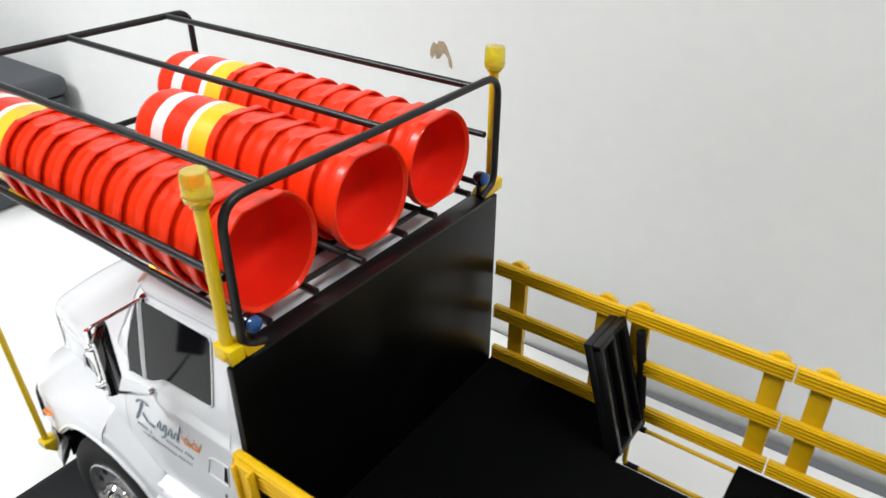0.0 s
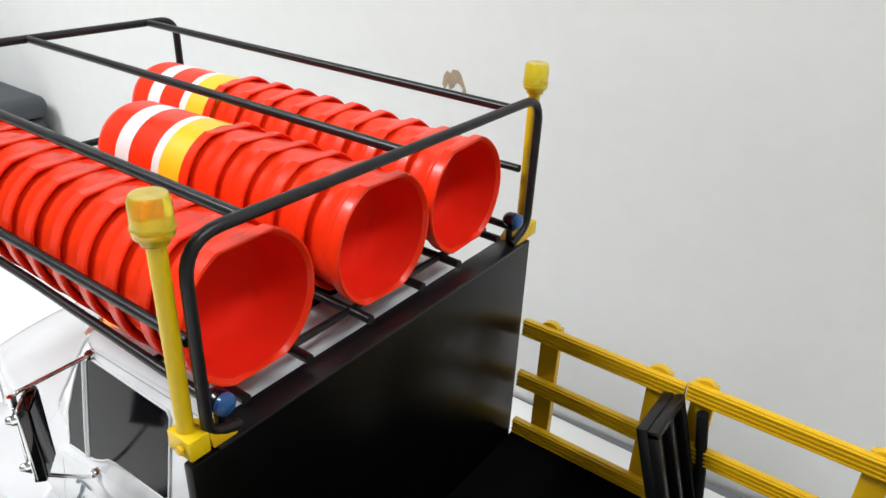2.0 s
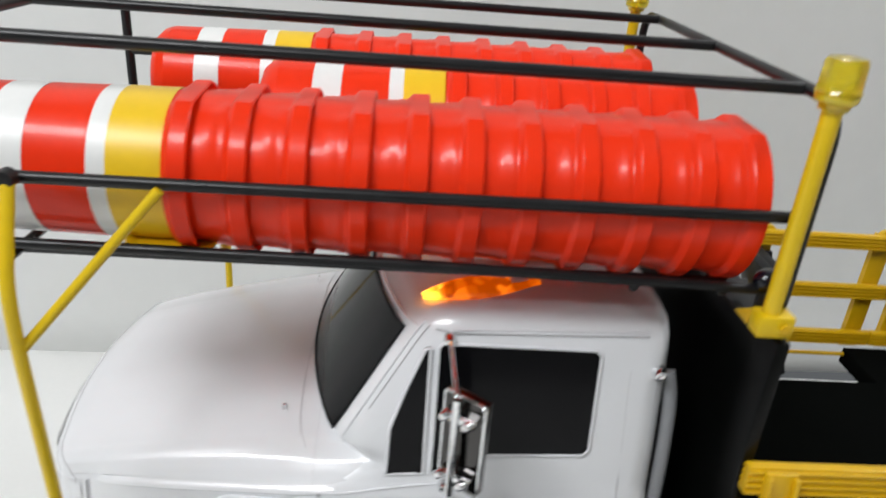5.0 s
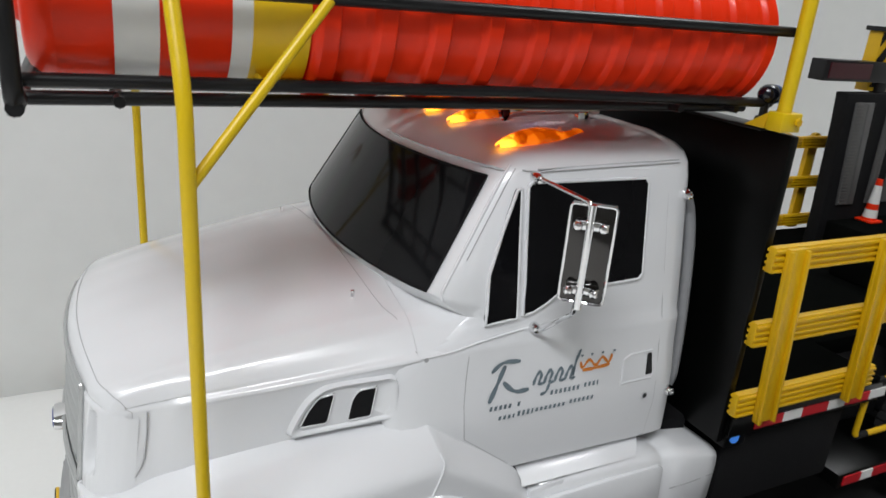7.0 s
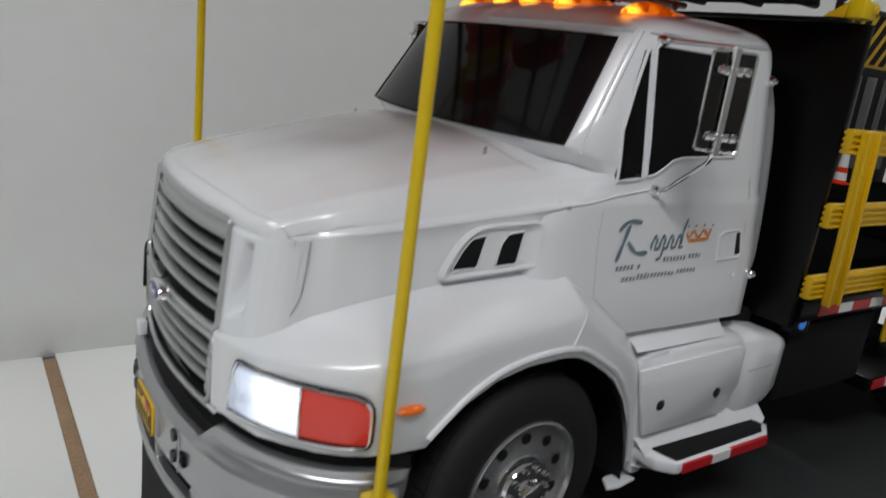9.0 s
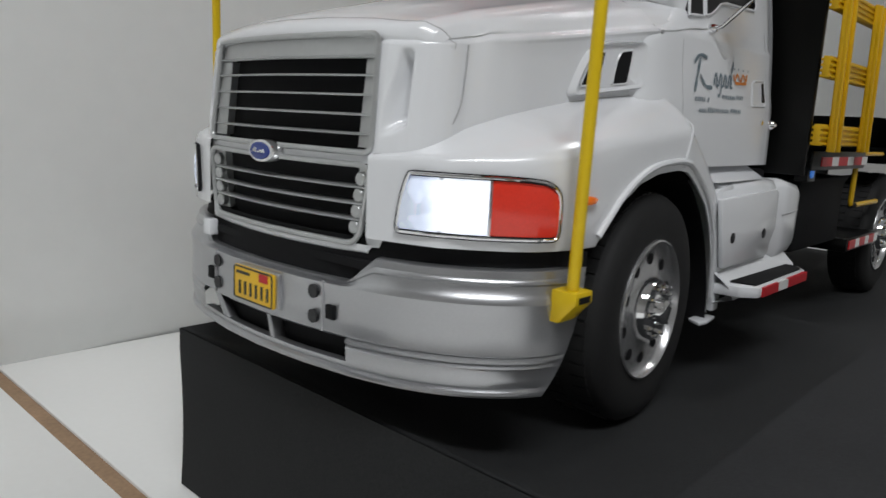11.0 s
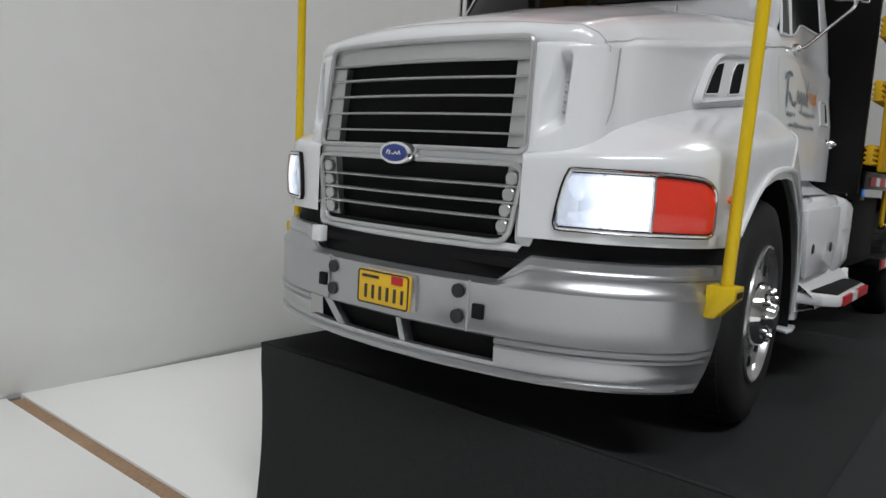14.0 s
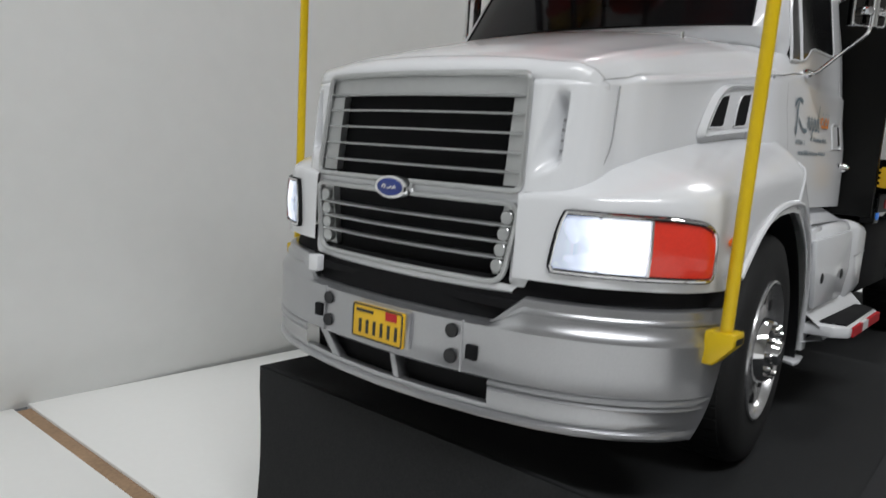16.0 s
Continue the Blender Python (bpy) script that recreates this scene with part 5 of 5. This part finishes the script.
for s in (-1, 1):
    ball = part("blue_lamp", lathe([(143.6, 0.3), (143.9, 1.6), (145, 2.9), (146.4, 3.5), (148.6, 3.6), (150.2, 3.3), (151, 2.8), (151.3, 0.3)], "x", 24, (0, s * 79.5, 227.8)), BLUE, truck, "round dark blue warning lamp", 0, 60)
    part("lamp_lens", lathe([(150.0, 3.5), (151.4, 3.4), (152.4, 2.4), (152.8, 0.3)], "x", 24, (0, s * 79.5, 227.8)), BLUE_LENS, ball, "clear blue lens")
    part("lamp_stem", tube([(147, s * 79.5, 217), (147, s * 79.5, 226)], 1.5, 8), BLACK, ball)
    # rear corner beacon
    by, bz = (-89.5, -3.5) if s < 0 else (93.0, -2.6)
    pole = part("beacon_pole", tube([(145.5, by, 222), (145.5, by, 286 + bz)], 2.5, 14), POLE_YELLOW, truck, "yellow beacon pole")
    part("pole_bracket", join(prism([(141.4, 216.2), (151.6, 216.2), (151.6, 223), (141.4, 223)], by - 3.4, by + 3.4)), POLE_YELLOW, pole, "yellow pole bracket", 0.6)
    part("bracket_gusset", loft([[(x, by - s * 4, 216.4), (x, by - s * 13, 216.4), (x, by - s * 3, 222.6)] for x in (141.4, 151.8)], True, True), YELLOW, pole, "", 0.4)
    part("bracket_bolt", lathe([(by + s * 5.2, 0.3), (by + s * 5.0, 1.5), (by + s * 4, 1.5)], "y", 6, (148.5, 0, 220)), YELLOW, pole)
    beacon = part("beacon", lathe([(284.5, 0.4), (284.5, 3.6), (286, 4.0), (286.6, 5.0), (287.6, 5.3), (296, 5.1), (297.2, 4.5), (297.4, 3.4), (296.8, 0.3)], "z", 26, (145.5, by, bz)), BEACON, pole, "yellow beacon lens", 0, 35)
    part("beacon_ring", lathe([(288.4, 5.3), (289.0, 5.6), (289.6, 5.3)], "z", 26, (145.5, by, bz)), BEACON, beacon)
    # front pole, braced, down to the bumper
    fx = -58.1 if s < 0 else -55.4
    front = part("front_pole", tube(rounded_path([(-55.8, s * 97, 56), (fx, s * 101, 209), (fx, s * 100.5, 226), (fx - 1.0, s * 89, 250.5)], 8, 4), 1.85, 12), POLE_YELLOW, truck, "yellow front support pole")
    part("pole_brace", tube([(fx, s * 100, 206), (fx + 36, s * 88.5, 249)], 1.45, 10), POLE_YELLOW, front, "yellow diagonal brace")
    part("pole_knob", lathe([(s * 91.5, 0.3), (s * 91.3, 2.2), (s * 88, 2.6)], "y", 12, (fx - 1.0, 0, 250.5)), BLACK, front)
    foot = [(s * 100.6, 58.4), (s * 92.2, 58.4), (s * 92.2, 48.6), (s * 95.2, 48.6), (s * 100.6, 54.8)]
    part("pole_foot", loft([[(x, y, z) for y, z in foot] for x in (-59.4, -50.6)], True, True), POLE_YELLOW, front, "yellow pole foot bracket", 0.5)
    part("foot_hollow", loft([[(x, y, z) for x in (-58, -52)] for y, z in ((s * 100.8, 57), (s * 100.8, 55.2), (s * 96.0, 49.8))], False), BLACK, front)
    plate_y = (s * 77.5, s * 60)
    part("chock_plate", join(prism([(-37, 226.6), (-13, 226.6), (-13, 227.6), (-35, 227.6), (-37, 229.6)], min(plate_y), max(plate_y))), YELLOW, rack, "yellow chock plate under the drums", 0.3)
    part("chock_pin", tube([(-14, s * 60, 229), (-14, s * 60, 219)], 1.3, 8), YELLOW, rack)


# ---- stacks of traffic drums ----
def flats(w):
    """A flat at the top and the bottom of a drum rim."""
    d = w % math.pi - math.pi / 2
    return min(1.0, 0.915 / max(0.2, math.cos(d)))


def flat_lathe(profile, n=60):
    rings = []
    for a, r in profile:
        ring = []
        for k in range(n):
            w = 2 * math.pi * k / n
            q = max(min(r, 22.3), r * flats(w))
            ring.append((a, q * math.cos(w), q * math.sin(w)))
        rings.append(ring)
    return loft(rings, True, False)


def traffic_drum(place, label, lead):
    """Lies on its side: mouth at x = 0, nose towards -x. The lead drum of a stack shows all its bands."""
    drum = thing("traffic_drum", label, "traffic drum", "nested traffic drums on the rack", "", place)
    part("flange", flat_lathe([(-1.6, 23.0), (-0.1, 24.2), (0, 24.7), (-0.5, 25.1), (-4.7, 25.0), (-5.3, 24.7), (-6.3, 23.5), (-6.9, 23.3)]), ORANGE, drum, "orange drum base flange", 0, 24)
    part("inside", flat_lathe([(-1.6, 23.0), (-6, 22.0), (-14, 21.2), (-19, 20.2), (-22, 18), (-23.4, 14), (-24, 7), (-24.1, 0.2)]), ORANGE_INSIDE, drum, "", 0, 60)
    shift, slim = (8.8, 1.0) if lead else (0.0, 0.93)
    rows = [(-16.0 if lead else -18.6, -30.6, 22.3, 22.1, BAND_YELLOW, "yellow_band"), (-30.6, -35.6, 22.1, 22.0, BAND_WHITE, "white_band"),
            (-35.6, -52.2, 22.0, 21.6, ORANGE, "body"), (-52.2, -62.2, 21.6, 21.4, BAND_WHITE, "white_band"), (-62.2, -74.5, 21.4, 21.1, ORANGE, "body")]
    if not lead:
        part("body", flat_lathe([(-6.9, 23.3), (-9.0, 23.2), (-9.3, 22.95), (-13, 22.8), (-18.6, 22.3)]), ORANGE, drum, "", 0, 40)
    for a, b, ra, rb, m, name in rows:
        up = 0.12 if m is not ORANGE else 0.0
        ra, rb = ra * slim, rb * slim
        geo = loft([[(x + shift, (r + up) * math.cos(w), (r + up) * math.sin(w)) for w in np.linspace(0, 2 * math.pi, 49)[:-1]] for x, r in ((a, ra), ((a + b) / 2, (ra + rb) / 2), (b, rb))], True)
        part(name, geo, m, drum, "", 0, 50)
    part("nose", lathe([(-74.5 + shift, 21.1 * slim), (-77.5 + shift, 20.2 * slim), (-80.5 + shift, 17.5), (-81.2 + shift, 15.5), (-81.2 + shift, 8), (-83 + shift, 7), (-83.3 + shift, 0.3)], "x", 40), ORANGE, drum, "", 0, 40)
    return drum


rnd = random.Random(7)
inner = None
for y, end, first, count, turn in ((-58.5, 141.0, -17.0, 11, 3), (1.5, 141.5, 60.0, 6, -2), (53.5, 141.0, 6.0, 9, 2)):
    step = (end - first) / (count - 1)
    for k in range(count):
        slack = rnd.uniform(-0.5, 0.5) if 0 < k < count - 1 else 0.0
        m = pose((end - step * k + slack) / 1000, (y + rnd.uniform(-0.3, 0.3)) / 1000, 0.2456, turn + rnd.uniform(-2.5, 2.5), 0, 0)
        if k == count - 1:
            traffic_drum(m, "orange traffic drum with white and yellow bands heading a nested stack", True)
        elif inner is None:
            inner = traffic_drum(m, "orange traffic drum nested in a stack lying on the rack", False)
        else:
            copy_thing(inner, m)

# ---- rear cabinet, striped board, cones ----
cabinet = thing("equipment_cabinet", "black equipment cabinet with ribbed grey panels on the flatbed", "cabinet")
part("body", prism([(385, 211), (387.4, 190), (391, 127), (391, 100.2), (524, 100.2), (524, 212)], 54, 64), MATT_BLACK, cabinet, "", 1)
for x, w, lean in ((394.5, 19, 8.0), (431, 8, 3.0), (450, 13, 2.0), (477, 7, 0.5), (500, 9, 0.5)):
    panel = part("ribbed_panel", prism([(x, 205), (x + w, 205), (x + w * 0.92 + lean, 132), (x + lean, 132)], 52.4, 54.2), RIB_GREY, cabinet, "ribbed grey panel", 0.3)
    for k in range(30):
        q = x + lean * (0.97 - k / 30)
        part("rib", box(q + 0.5, q + w * 0.4, 51.8, 52.6, 133 + 2.4 * k, 134.2 + 2.4 * k), RIB_GREY, panel)
    part("side_strip", prism([(x + w * 0.6, 204), (x + w * 0.78, 204), (x + w * 0.74 + lean, 133), (x + w * 0.58 + lean, 133)], 51.7, 52.5), RIB_GREY, panel, "", 0.2)
part("tray", box(398, 524, 12.5, 53.8, 100.3, 120.8), DECK_BLACK, cabinet, "black tray", 1.2)
part("side_box", box(352, 524, -78, 12, 100.4, 120.8), DECK_BLACK, cabinet, "black box beside the tray", 1.2)
arm = part("lamp_bar", box(358, 436, 56, 68, 218.4, 232.0), BLACK, cabinet, "black lamp bar", 0.6)
part("lamp_lens", box(362, 404, 55.2, 56.2, 220.2, 230.4), DARK_RED, arm, "dark red lens")
part("lamp_post", box(418, 428, 57, 63, 211, 219), BLACK, cabinet, "", 0.6)
CX, CY = 90, 66
board = thing("striped_board", "board with black and yellow diagonal stripes above the cabinet", "warning board")
part("panel", moved(box(322, 400, -6, 4, 212.2, 252), CX, CY), YELLOW, board, "yellow panel", 0.4)
for k in range(-2, 7):
    a = 322 + 15 * k
    pts = [(a, 214.6), (a + 8, 214.6), (a + 8 + 30, 251.6), (a + 30, 251.6)]
    clipped = []
    for x, z in pts:
        if x < 322.4:
            z, x = z + (322.4 - x) * 37 / 30, 322.4
        if x > 399.6:
            z, x = z - (x - 399.6) * 37 / 30, 399.6
        clipped.append((x, min(max(z, 214.6), 251.6)))
    if max(p[0] for p in clipped) - min(p[0] for p in clipped) > 2 and max(p[1] for p in clipped) - min(p[1] for p in clipped) > 2:
        part("stripe", moved(prism(clipped, -6.6, -5.9), CX, CY), MATT_BLACK, board, "black diagonal stripe")
part("cap", moved(box(320, 402, -8, 6, 252, 255), CX, CY), BLACK, board, "", 0.4)


def cone(place):
    c = thing("traffic_cone", "small red and white traffic cone on the black tray", "traffic cone", "", "", place)
    part("foot", slab([(-6.6, -6.6), (6.6, -6.6), (6.6, 6.6), (-6.6, 6.6)], 0, 1.6), ORANGE, c, "", 0.4)
    radius = lambda z: 5.2 - 3.2 * z / 31.5
    for za, zb, m, nm in ((1.6, 3.2, ORANGE, "cone_body"), (3.2, 9.3, BAND_WHITE, "white_collar"), (9.3, 13.5, ORANGE, "cone_body"), (13.5, 27, BAND_WHITE, "white_collar"), (27, 31.5, ORANGE, "cone_body")):
        part(nm, lathe([(za, radius(za)), (zb, radius(zb))], "z", 20), m, c)
    return c


cone(pose(0.431, 0.0445, 0.1210))
